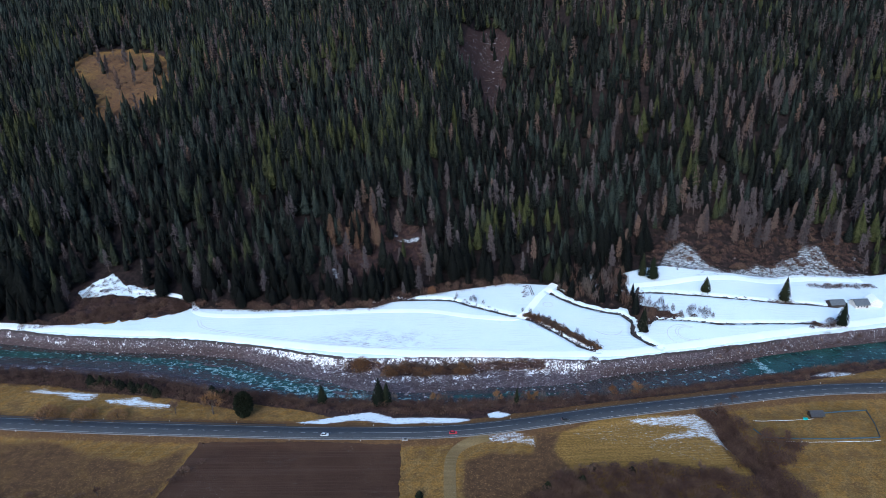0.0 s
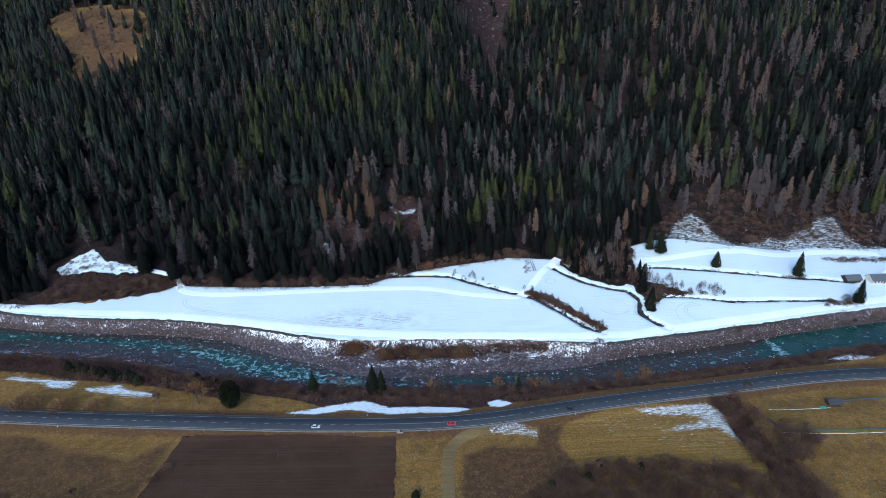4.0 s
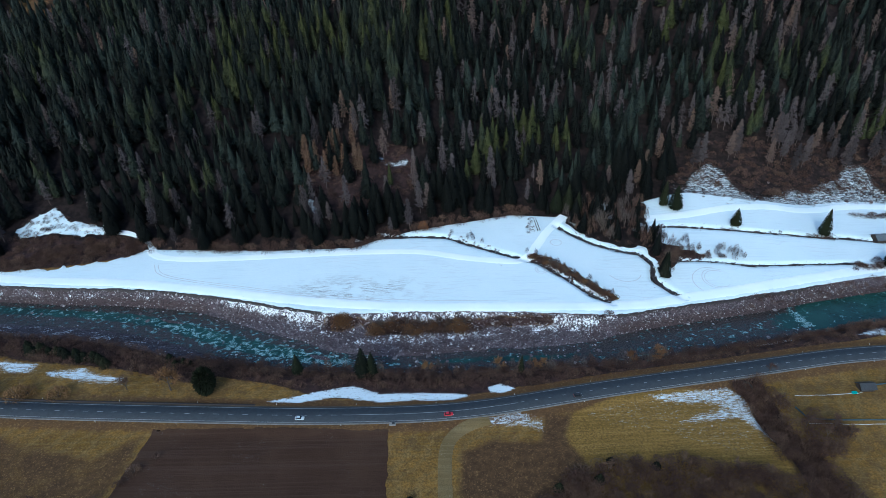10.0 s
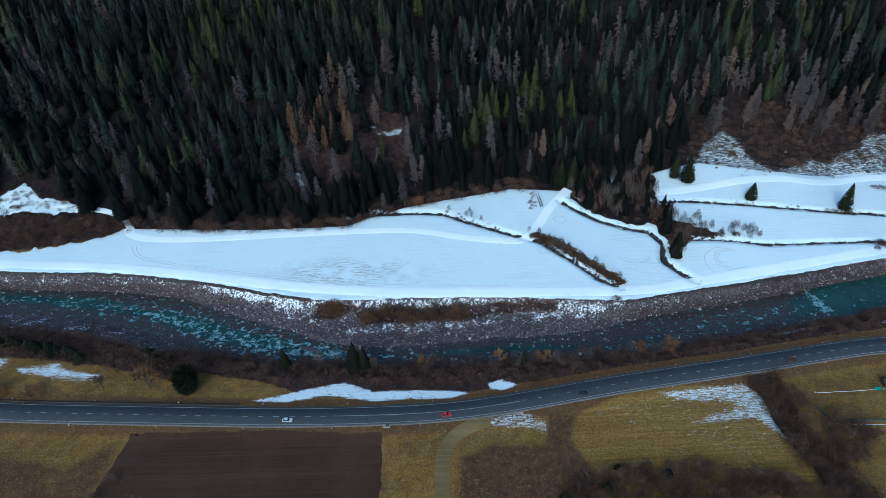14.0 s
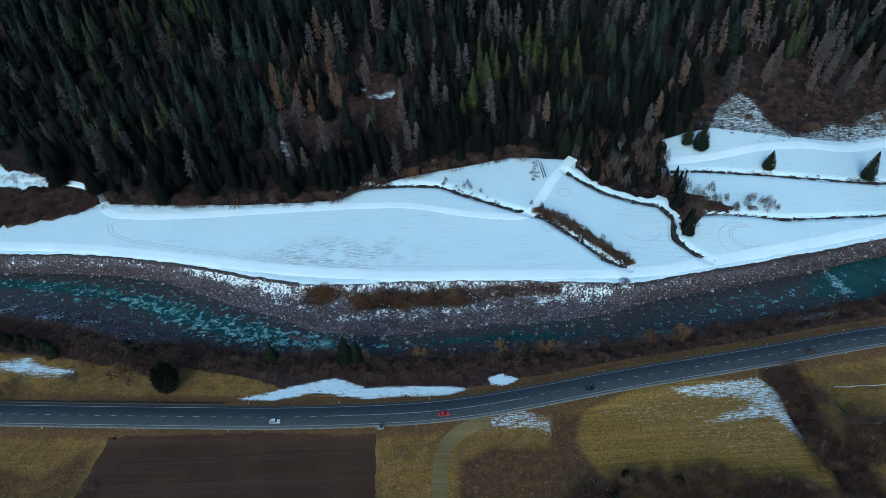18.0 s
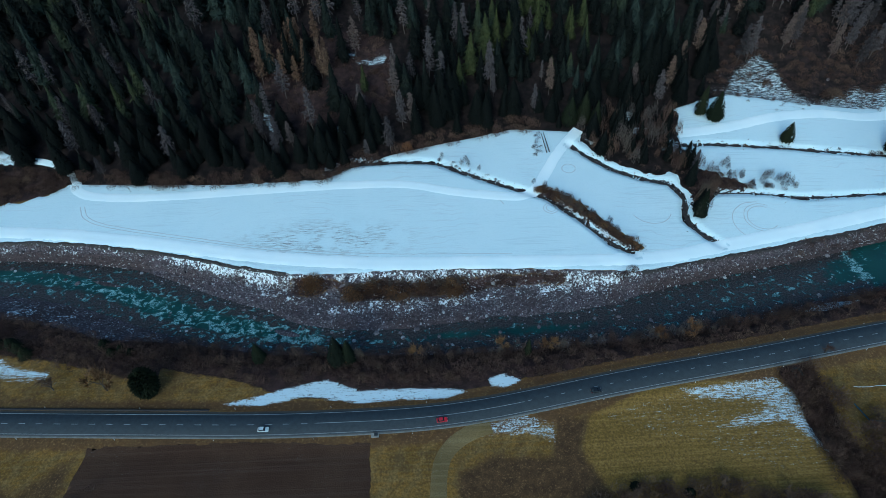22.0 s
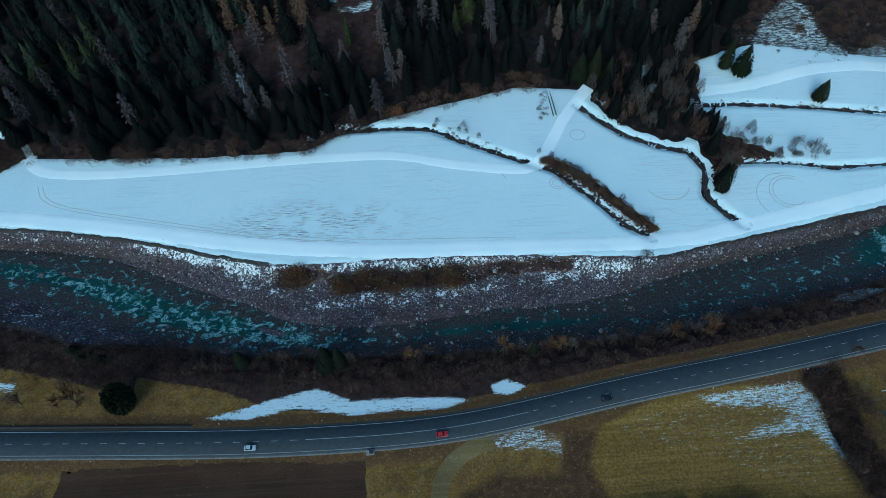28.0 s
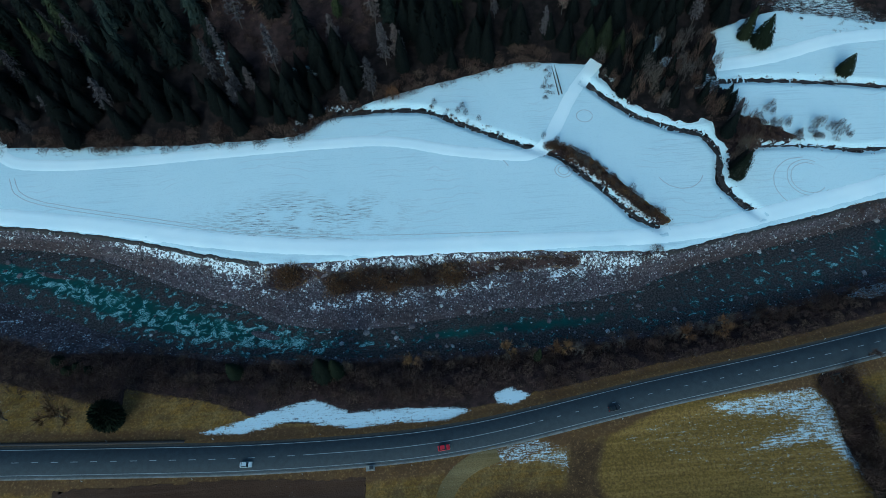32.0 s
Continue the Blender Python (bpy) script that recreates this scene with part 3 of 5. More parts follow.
PATCHES = [
    ([(-70, 250), (-59, 252.5), (-48, 255.5), (-33, 258.5), (-22, 253.5), (-7, 253.5), (11, 252.5), (17, 251.5), (9, 248.5), (-7, 249), (-22, 248.3), (-40, 252), (-55, 249)], 0.93, 1.2),
    ([(24, 256), (30, 257.3), (36, 254.5), (30, 252), (25, 253)], 1.0, 1.6),
    ([(-226.0, 283.0), (-218.0, 283.5), (-208.0, 283.0), (-195.0, 280.5), (-183.0, 279.0), (-174.0, 274.5), (-176.0, 271.5), (-187.0, 271.5), (-200.0, 276.0), (-212.0, 279.0)], 0.86, 2.6),
    ([(-173.0, 274.0), (-165.0, 273.0), (-155.0, 273.5), (-144.0, 269.0), (-133.0, 266.5), (-139.0, 263.0), (-152.0, 264.5), (-167.0, 267.0)], 0.88, 2.4),
    ([(-176.0, 274.0), (-168.0, 271.0), (-140.0, 267.0), (-124.0, 263.5), (-104.0, 262.0), (-100.0, 260.0), (-120.0, 260.0), (-138.0, 262.0)], 0.56, 2.0),
    ([(148, 388), (158, 406), (168, 421), (181, 428), (189, 420), (194, 409), (205, 400), (222, 408), (231, 413), (241, 411), (253, 418), (264, 421), (274, 431), (286, 430), (289, 416), (296, 408), (312, 406), (312, 396), (262, 400), (200, 392)], 0.72, 6.0),
    ([(170, 388), (196, 393), (212, 396), (236, 400), (262, 404), (300, 402), (300, 396), (262, 396), (200, 390)], 1.0, 3.0),
    ([(99, 393), (105, 390), (114, 401), (113, 409), (107, 402)], 0.85, 1.5), ([(107, 385), (112, 382), (116, 388), (110, 389)], 0.9, 1.2), ([(83, 382), (86, 377), (91, 383)], 0.9, 1.2), ([(118, 372), (126, 366), (130, 374), (124, 380)], 0.7, 2.0),
    ([(-236, 372), (-205, 373), (-182, 374), (-176, 366), (-200, 356), (-232, 356)], 0.46, 6.0),
    ([(12, 234), (28, 240.5), (36, 241), (45, 237), (45, 229.5), (38, 233), (26, 234)], 0.70, 3.0),
    ([(88, 247), (125, 249.8), (130, 244), (129, 236), (134, 222), (128, 224), (122, 233), (98, 232), (110, 237), (120, 239), (112, 241.5), (96, 243)], 0.76, 2.5),
    ([(60, 240), (92, 247), (124, 249), (129, 240), (132, 216), (112, 216), (92, 226), (70, 232)], 0.54, 3.0),
    ([(150, 281), (158, 285), (168, 287), (176, 284), (166, 281), (158, 279)], 0.85, 3.0),
    ([(198, 282), (213, 287), (226, 283.5), (212, 281)], 0.85, 3.0),
]
STRAW = [(57, 239), (70, 244), (81, 248), (105, 249.5), (126, 247), (127, 236), (131, 220), (131, 192), (70, 196), (58, 215), (52, 228)]
SOIL = [(9, 185), (11, 222), (24, 227), (42, 226), (46, 240), (57, 239), (52, 226), (60, 210), (60, 185)]
HOLLOW = [(-205, 239), (-178, 240), (-160, 232), (-128, 224), (-112, 236), (-116, 188), (-215, 190)]
GLADE_SNOW = [[(-74.0, 399.0), (-70.0, 398.0), (-67.0, 391.0), (-61.0, 387.0), (-62.0, 385.0), (-69.0, 388.0), (-73.0, 394.0)], [(-43.0, 389.0), (-36.0, 391.0), (-27.0, 390.0), (-28.0, 387.0), (-36.0, 386.0), (-43.0, 386.0)], [(-42, 427), (-30, 430), (-12, 431), (-14, 426), (-30, 424)]]
LEFT_GLADE = [(-240, 380), (-223, 396), (-212, 386), (-199, 386), (-188, 383.5), (-188, 380), (-201, 377), (-217, 377), (-236, 373)]
LEFT_SHRUBS = [(-240, 372), (-217, 375), (-201, 374), (-182, 377), (-168, 374), (-161, 367), (-166, 361), (-180, 357), (-203, 352), (-240, 349)]
SNOW_TOP = ((140, 150, 167, 183, 190, 199, 222, 241, 262, 276, 290, 312), (404, 422, 428, 426, 411, 406, 415, 412, 424, 431, 433, 430))
BANK_X, BANK_Y = (-420, -260, -213, -174, -137, -95), (310, 288, 285, 278, 271, 259)
gravel = step(GY + 13 * (1 - step(GX, -128, -84)), ny - 5, ny - 2) * (1 - step(GY, ey - 1, ey + 1.5))
bank_low = np.where(GX < -95, np.interp(GX, BANK_X, BANK_Y), np.maximum(ry + 8.5, ny - 19 - 6 * step(GX, -70, -40) * (1 - step(GX, 20, 40))))
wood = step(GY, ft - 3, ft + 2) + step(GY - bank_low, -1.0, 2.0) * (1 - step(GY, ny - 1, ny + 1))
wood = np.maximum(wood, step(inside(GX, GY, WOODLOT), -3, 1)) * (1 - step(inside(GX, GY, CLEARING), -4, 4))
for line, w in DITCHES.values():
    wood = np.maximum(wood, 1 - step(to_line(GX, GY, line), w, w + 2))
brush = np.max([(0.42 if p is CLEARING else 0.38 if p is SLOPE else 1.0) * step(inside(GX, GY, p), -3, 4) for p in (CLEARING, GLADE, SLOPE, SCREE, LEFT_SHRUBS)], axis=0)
brush = np.maximum(brush, 0.8 * (1 - step(to_line(GX, GY, GULLY), 4, 8)) * (GY < ry - 5))
bushy = np.maximum(step(inside(GX, GY, BUSHY) + 1.5 * wobble(GX, GY, 9, 21.0), 0.0, 2.2), step(inside(GX, GY, HEDGE), -1.0, 0.6))
bushy = np.maximum(bushy, step(inside(GX, GY, BORDER), -2, 0.5))
near_bank = step(GY - bank_low, -1.0, 2.0) * (1 - step(GY + 14 * (1 - step(GX, -128, -84)), ny - 4, ny - 1))
brush, gravel = np.maximum(np.maximum(brush, bushy), near_bank), gravel * (1 - bushy)
frost = (0.22 + 0.28 * step(GX, -150, -90) * (1 - step(GX, 100, 130))) * gravel * step(GY, fy + 3, fy + 10) + (0.24 + 0.16 * (1 - step(GX, -80, -40))) * gravel * step(GY, ey - 4.5, ey - 2.5) + 0.36 * gravel * (1 - step(GY, ny - 6, ny - 1)) * (1 - step(GX, -110, -84)) + 0.26 * step(inside(GX, GY, SCREE), -4, 10) + 0.22 * step(inside(GX, GY, SLOPE), -6, 2) * (1 - step(GY - np.interp(GX, *SNOW_TOP) + 4 * wobble(GX, GY, 8), -6, 3))
for line, w in DITCHES.values():
    frost = np.maximum(frost, 0.72 * (1 - step(to_line(GX, GY, line), w + 1, w + 4)) * step(to_line(GX, GY, line), 0.4, 1.6))
thin = np.max([w * step(inside(GX, GY, p), -0.9 * s - 0.6, 0.5 * s) for p, w, s in PATCHES + [(p, 0.76, 1.2) for p in GLADE_SNOW]], axis=0)
straw = step(inside(GX, GY, STRAW), -3, 3)
dim = np.maximum(step(GX, 84, 100), 1 - step(GX, -128, -104)) * (1 - step(GY, ey - 4.2, ey - 1.8)) * step(GY, ny + 4, ny + 8)
soil = np.maximum(step(inside(GX, GY, SOIL), -4, 4), 0.75 * step(inside(GX, GY, HOLLOW), -5, 5))
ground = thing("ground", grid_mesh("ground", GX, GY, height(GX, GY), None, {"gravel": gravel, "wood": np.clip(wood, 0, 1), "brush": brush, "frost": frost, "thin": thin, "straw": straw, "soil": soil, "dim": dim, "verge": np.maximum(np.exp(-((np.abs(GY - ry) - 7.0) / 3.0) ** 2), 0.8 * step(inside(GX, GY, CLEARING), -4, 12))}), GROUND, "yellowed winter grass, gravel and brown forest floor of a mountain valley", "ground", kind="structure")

# ---- river ----
rxs, rys = np.arange(-420, 421, 2.0), np.arange(262, 400, 1.2)
RX, RY = np.meshgrid(rxs, rys)
rn, rf = at_x(NEAR_Y, RX), at_x(FAR_Y, RX)
mid = (RY - rn) / np.maximum(rf - rn, 1)
rapid = np.exp(-(((RX + 78) / 58) ** 2)) * 1.1 * np.exp(-(((mid - 0.40) / 0.34) ** 2)) + 0.45 * (1 - step(RX, -130, -90)) * np.exp(-(((mid - 0.45) / 0.3) ** 2)) + 0.5 * np.exp(-(((RX + 46) / 13) ** 2)) + 0.35 * step(RX, 80, 120) * (1 - step(RX, 165, 180)) * np.exp(-(((mid - 0.45) / 0.25) ** 2))
weir_d = to_line(RX, RY, [(185, 322), (186, 312), (188, 299)])
rapid = np.maximum(rapid, 1.6 * (1 - step(weir_d, 0.6, 4.0)))
shallow = 0.27 + 0.95 * step(mid, 0.60, 0.84) * (1 - step(RX, -60, -40)) + 0.3 * (1 - step(mid, 0.0, 0.2)) * (1 - step(RX, -90, -60)) + 1 - step(np.minimum(RY - rn, rf - RY), 1.0, 7.0) + 0.8 * np.exp(-(((RX + 118) / 26) ** 2)) * step(mid, 0.45, 0.8) + 0.9 * step(RX, 50, 100) * (1 - step(RX, 160, 182)) * step(mid, 0.12, 0.45)
calm = step(RX, 186, 192)
rz = 0.0 + 0.10 * wobble(RX, RY, 2.4, 2.0) * (0.3 + rapid) + 0.45 * calm
thing("river_water", grid_mesh("river_water", rxs, rys, rz, (RY > rn - 8) & (RY < rf + 8), {"rapid": rapid, "shallow": np.clip(shallow * (1 - calm), 0, 1)}), WATER, "turquoise mountain river with white rapids between gravel banks", "river", kind="structure")

# ---- snow ----
def snow_rim(x, y):
    d = np.minimum(y - at_x(EDGE_Y, x) - 0.2, at_x(FOOT_Y, x) - y)
    d = np.minimum(d, -inside(x, y, WOODLOT) + 2.2 * wobble(x, y, 5, 13.0))
    d = np.minimum(d, -inside(x, y, BORDER) + 1.5 * wobble(x, y, 4, 14.0))
    for line, w in DITCHES.values():
        d = np.minimum(d, to_line(x, y, line) - 0.7 * w - 0.1 + 0.9 * wobble(x, y, 2.6, 17.0))
    d = np.minimum(d, -inside(x, y, LEFT_SHRUBS) + 2.0 * wobble(x, y, 5, 15.0))
    return np.minimum(d, -inside(x, y, HEDGE) - 0.5 + 1.0 * wobble(x, y, 2.5, 16.0))


sheet("snow_field", (-330, 300, 330, 412), 0.9, snow_rim, 0.28, SNOW, "wide snow-covered meadow with faint mowing marks", category="snow", rough=0.55, follow=True)
sheet("snow_glade", (-246, 358, -154, 396), 1.0, lambda x, y: inside(x, y, LEFT_GLADE), 0.25, SNOW, "snowy glade among brown shrubs", category="snow", rough=2.0)
TRACKS = {
    "river_track": ([(-300, 353), (-262, 349), (-215, 341), (-163, 338), (-117, 330), (-71, 318.5), (-28, 312), (37, 310), (91, 308), (112, 310), (125, 313), (162, 320), (193, 327), (240, 337), (300, 350)], 2.6),
    "meadow_track": ([(-159, 367), (-156.5, 361.5), (-148, 357.5), (-122, 355.5), (-76, 356), (-29, 357), (-5, 357), (18, 350), (38, 346.5), (49, 346), (54, 349)], 1.9),
    "glade_track": ([(-206, 381.5), (-196, 382), (-185, 381), (-172, 379), (-163, 374), (-158, 366)], 0.8),
    "ramp_track": ([(28, 348.6), (40, 346.2), (49, 345.6), (55, 349.8), (60, 358), (69, 374), (82, 389)], 2.0),
    "upper_track": ([(129, 381), (140, 381), (150, 382), (165, 386), (179, 390), (200, 392), (230, 392), (262, 399), (300, 396)], 2.4),
}
for key, (line, w) in TRACKS.items():
    me = band(key, line, [(-w - 0.8, 0.2), (-w - 0.2, 0.36), (-w * 0.4, 0.34), (w * 0.4, 0.34), (w + 0.2, 0.36), (w + 0.8, 0.2)], 1.5, None, 0.12)
    thing(key, me, PACKED, "track of bright packed snow across the meadow", "track", "snow tracks", "structure")

for key, (line, w) in DITCHES.items():
    thing(key, band(key, line, [(-w * 0.8, 0.0), (-w * 0.55, 0.16), (w * 0.55, 0.16), (w * 0.8, 0.0)], 0.6, None, 0.6), MUD, "narrow dark ditch with wet mud between snowy banks", "ditch", "meadow ditches", "structure")
for x0, x1 in ((-300, -52), (92, 212)):
    line = [(x, float(at_x(EDGE_Y, x)) - 0.55) for x in range(x0, x1, 6)]
    # dark ragged strip that takes the ditches' mud colour
    thing("bank_lip", band("bank_lip", line, [(-0.75, -0.25), (-0.5, 0.10), (0.3, 0.30), (0.55, 0.22)], 0.7, None, 0.75), MUD, "dark ragged strip along the bank below the snow", "bank", "bank edges", "structure")
ring = lambda x, y, r, a0, a1: [(x + r * math.cos(radians(a)), y + 0.9 * r * math.sin(radians(a))) for a in range(a0, a1, 20)]
MARKS = [ring(60, 338, 3.4, 0, 361), ring(60, 338, 2.2, 0, 361), ring(72, 362, 3.2, 0, 361), ring(152, 328, 7, 60, 330), ring(152, 328, 8.5, 60, 330), ring(150, 326, 12, 80, 250), ring(104, 335, 9, 200, 350), ring(28, 338, 12, 20, 120), [(-152, 352), (-148, 343), (-130, 337), (-100, 330), (-60, 320), (-20, 315.5)], [(-150, 352), (-146, 343.6), (-128, 338), (-100, 331.4), (-60, 321.4), (-20, 316.6), (40, 314)]]
for line in MARKS:
    thing("tyre_mark", band("tyre_mark", line, [(-0.22, 0.26), (-0.12, 0.315), (0.12, 0.315), (0.22, 0.26)], 0.8, None, 0.3), RUT, "faint tyre mark pressed into the snow", "tyre mark", "tyre marks", "structure")
# ---- fields on the near side ----
def field(name, poly, mat, label, up=0.10, cell=1.0, rough=0.5):
    px, py = zip(*poly)
    return sheet(name, (min(px) - 3, min(py) - 3, max(px) + 3, max(py) + 3), cell, lambda x, y: inside(x, y, poly), up, mat, label, "structure", "field", rough, None, False, up)


field("ploughed_field", [(-110, 236.3), (-60, 235.5), (-17, 233), (-16, 185), (-118, 185)], PLOUGHED, "ploughed dark brown field beside the road", rough=0.8)
thing("farm_lane", band("farm_lane", [(5, 180), (4.5, 205), (5, 224), (9, 231), (16, 235.5), (24, 237.6)], [(-2.6, 0.02), (-2.2, 0.12), (0, 0.14), (2.2, 0.12), (2.6, 0.02)]), STUBBLE, "pale mown farm lane curving into the meadow", "lane", kind="structure")

# ---- road ----
road_line = [(x, float(at_x(ROAD_Y, x))) for x in range(-460, 461, 20)]
road_top = lambda x, y: 6.4 + 2.8 * step(x, 10, 130)
thing("road_shoulder", band("road_shoulder", road_line, [(-5.3, -0.3), (-4.9, 0.06), (4.9, 0.06), (5.3, -0.3)], 2.0, road_top), VERGE, "gravel verge beside the road", "verge", kind="structure")
thing("road", band("road", road_line, [(-4.3, -0.02), (-4.2, 0.12), (0, 0.17), (4.2, 0.12), (4.3, -0.02)], 2.0, road_top), ASPHALT, "two-lane asphalt country road with white markings", "road", kind="structure")
thing("road_gutter", band("road_gutter", road_line, [(-5.05, 0.05), (-4.95, 0.13), (-4.45, 0.11), (-4.35, 0.05)], 2.0, road_top), GUTTER, "pale concrete gutter along the road", "gutter", kind="structure")
for off in (-3.75, 3.75):
    thing("edge_line", band("edge_line", road_line, [(off - 0.075, 0.145), (off + 0.075, 0.145)], 2.0, road_top), PAINT, "white edge line of the road", "marking", "road markings", "structure")
rc, rd = along(road_line, 0.5)
dash_mesh = None
for i in range(4, len(rc) - 4, 12):
    x, y = rc[i]
    if -35 < x < 35:
        continue
    z = float(road_top(x, y)) + 0.178
    if dash_mesh is None:
        dash_mesh = raw_mesh("centre_dash", np.array([(-1.1, -0.08, 0), (1.1, -0.08, 0), (1.1, 0.08, 0), (-1.1, 0.08, 0), (-1.1, -0.08, -0.02), (1.1, -0.08, -0.02), (1.1, 0.08, -0.02), (-1.1, 0.08, -0.02)]), np.array([(0, 1, 2, 3), (0, 4, 5, 1), (1, 5, 6, 2), (2, 6, 7, 3), (3, 7, 4, 0)]))
        dash_mesh.materials.append(PAINT)
    ob = tagged(new("centre_dash", dash_mesh), "white dash of the road's centre line", "marking", "road centre dashes", "structure")
    ob.matrix_world = pose(x, y, z, 0, 0, math.degrees(math.atan2(rd[i][1], rd[i][0])))
thing("centre_line", band("centre_line", [(x, float(at_x(ROAD_Y, x))) for x in range(-36, 40, 12)], [(-0.08, 0.18), (0.08, 0.18)], 1.0, road_top), PAINT, "solid white centre line in the bend", "marking", "road markings", "structure")


# ---- plants: templates as arrays ----
rng = np.random.default_rng(7)


def shaggy(core, sprays, slim, rng, blunt=0.15, fine=0.55):
    """A spruce's crown, with loose sprays of needles hanging out of it."""
    co, tri = [tuple(p) for p in core[0]], [tuple(t) for t in core[1]]
    for _ in range(sprays):
        f = rng.random() ** 1.25
        z = 0.07 + 0.88 * f
        r = slim * ((1 - blunt) * (1 - f) ** 0.85 + blunt * (1 - f ** 1.6) ** 0.8) * rng.uniform(0.85, 1.2) * (0.66 + 0.34 * min(1.0, f / 0.16)) + 0.008
        a = rng.uniform(0, 6.3)
        c, s = math.cos(a), math.sin(a)
        base = len(co)
        k, w = (1 - 0.62 * fine) * r, 0.16 * fine * r + 0.005
        lift = rng.uniform(-0.34, -0.02) * fine * r - 0.006
        co += [(k * c - w * s, k * s + w * c, z + 0.022), (k * c + w * s, k * s - w * c, z + 0.022), (r * c, r * s, z + lift)]
        tri.append((base, base + 1, base + 2))
    return np.array(co), np.array(tri)


def needle_cone(rings, sides, slim, rng, blunt=0.15):
    """The dense heart of a spruce's crown: an uneven cone, fuller at each whorl of boughs."""
    co, tri = [], []
    for i in range(rings):
        f = i / rings
        for j in range(sides):
            a = 2 * math.pi * (j + 0.5 * (i % 2)) / sides + rng.normal(0, 0.1)
            r = slim * ((1 - blunt) * (1 - f) ** 0.85 + blunt * (1 - f ** 1.6) ** 0.8) * (1.0 if i else 0.72) * (1.08 if i % 2 else 0.86) * rng.uniform(0.8, 1.18)
            co.append((r * math.cos(a), r * math.sin(a), 0.06 + 0.9 * f + rng.normal(0, 0.014)))
    for i in range(rings - 1):
        for j in range(sides):
            a, b = i * sides + j, i * sides + (j + 1) % sides
            tri += [(a, b, b + sides), (a, b + sides, a + sides)]
    top = len(co)
    co.append((rng.normal(0, 0.006), rng.normal(0, 0.006), 1.0))
    tri += [((rings - 1) * sides + j, (rings - 1) * sides + (j + 1) % sides, top) for j in range(sides)]
    return np.array(co), np.array(tri)


def spruce_crown(tiers, points, slim, rng, full=0.52, blunt=0.0):
    """A spruce's crown of height 1, as drooping jagged whorls."""
    co, tri = [], []
    for i in range(tiers):
        f = i / (tiers - 1)
        z = 0.10 + 0.80 * f
        r = slim * ((1 - blunt) * (1 - f) ** 0.85 + blunt * (1 - f ** 1.6) ** 0.8) * rng.uniform(0.88, 1.12) + 0.012
        up = 1.25 * 0.88 / tiers + 0.25 * r
        base = len(co)
        co.append((rng.normal(0, 0.004), rng.normal(0, 0.004), min(1.0, z + up)))
        turn = rng.uniform(0, 6.3)
        for j in range(2 * points):
            a = turn + math.pi * j / points + rng.normal(0, 0.08)
            k = r * (rng.uniform(0.88, 1.18) if j % 2 else rng.uniform(full - 0.1, full + 0.1))
            co.append((k * math.cos(a), k * math.sin(a), z - (0.24 if j % 2 else 0.06) * r + rng.normal(0, 0.006)))
        tri += [(base, base + 1 + j, base + 1 + (j + 1) % (2 * points)) for j in range(2 * points)]
    return np.array(co), np.array(tri)


def tube(co, tri, a, b, ra, rb, sides=4):
    a, b = np.array(a, float), np.array(b, float)
    w = b - a
    w /= np.linalg.norm(w) + 1e-9
    u = np.cross(w, (0.3, 0.9, 0.2))
    u /= np.linalg.norm(u) + 1e-9
    v = np.cross(w, u)
    base = len(co)
    for p, r in ((a, ra), (b, rb)):
        for j in range(sides):
            t = 2 * math.pi * j / sides
            co.append(tuple(p + r * (math.cos(t) * u + math.sin(t) * v)))
    for j in range(sides):
        k = (j + 1) % sides
        tri += [(base + j, base + k, base + sides + k), (base + j, base + sides + k, base + sides + j)]


def sliver(co, tri, a, b, width, rng):
    a, b = np.array(a, float), np.array(b, float)
    s = rng.normal(0, 1, 3)
    s = np.cross(b - a, s)
    s *= width / (np.linalg.norm(s) + 1e-9)
    base = len(co)
    co += [tuple(a + s), tuple(a - s), tuple(b)]
    tri.append((base, base + 1, base + 2))


def larch_crown(whorls, arms, rng):
    """A bare larch of height 1: thin drooping arms with hanging twigs."""
    co, tri = [], []
    for i in range(whorls):
        f = i / (whorls - 1)
        z, r = 0.26 + 0.72 * f, 0.15 * (1 - f) ** 0.62 * (0.55 + 0.45 * min(1.0, f / 0.25)) * rng.uniform(0.8, 1.2) + 0.012
        for j in range(arms):
            a = rng.uniform(0, 6.3)
            k = r * rng.uniform(0.55, 1.1)
            start = np.array((0, 0, z + rng.normal(0, 0.02)))
            end = start + (k * math.cos(a), k * math.sin(a), -0.22 * k + rng.normal(0, 0.010))
            sliver(co, tri, start, end, 0.010, rng)
            for m in range(4):
                p = start + (end - start) * rng.uniform(0.35, 1.0)
                sliver(co, tri, p, p + rng.normal(0, 0.022, 3) + (0, 0, -0.030), 0.0145, rng)
    return np.array(co), np.array(tri)


def trunk_of(h0, h1, r):
    co, tri = [], []
    tube(co, tri, (0, 0, -0.03), (0, 0, h0), r, r * 0.8, 5)
    tube(co, tri, (0, 0, h0), (0, 0, h1), r * 0.8, r * 0.15, 5)
    return np.array(co), np.array(tri)


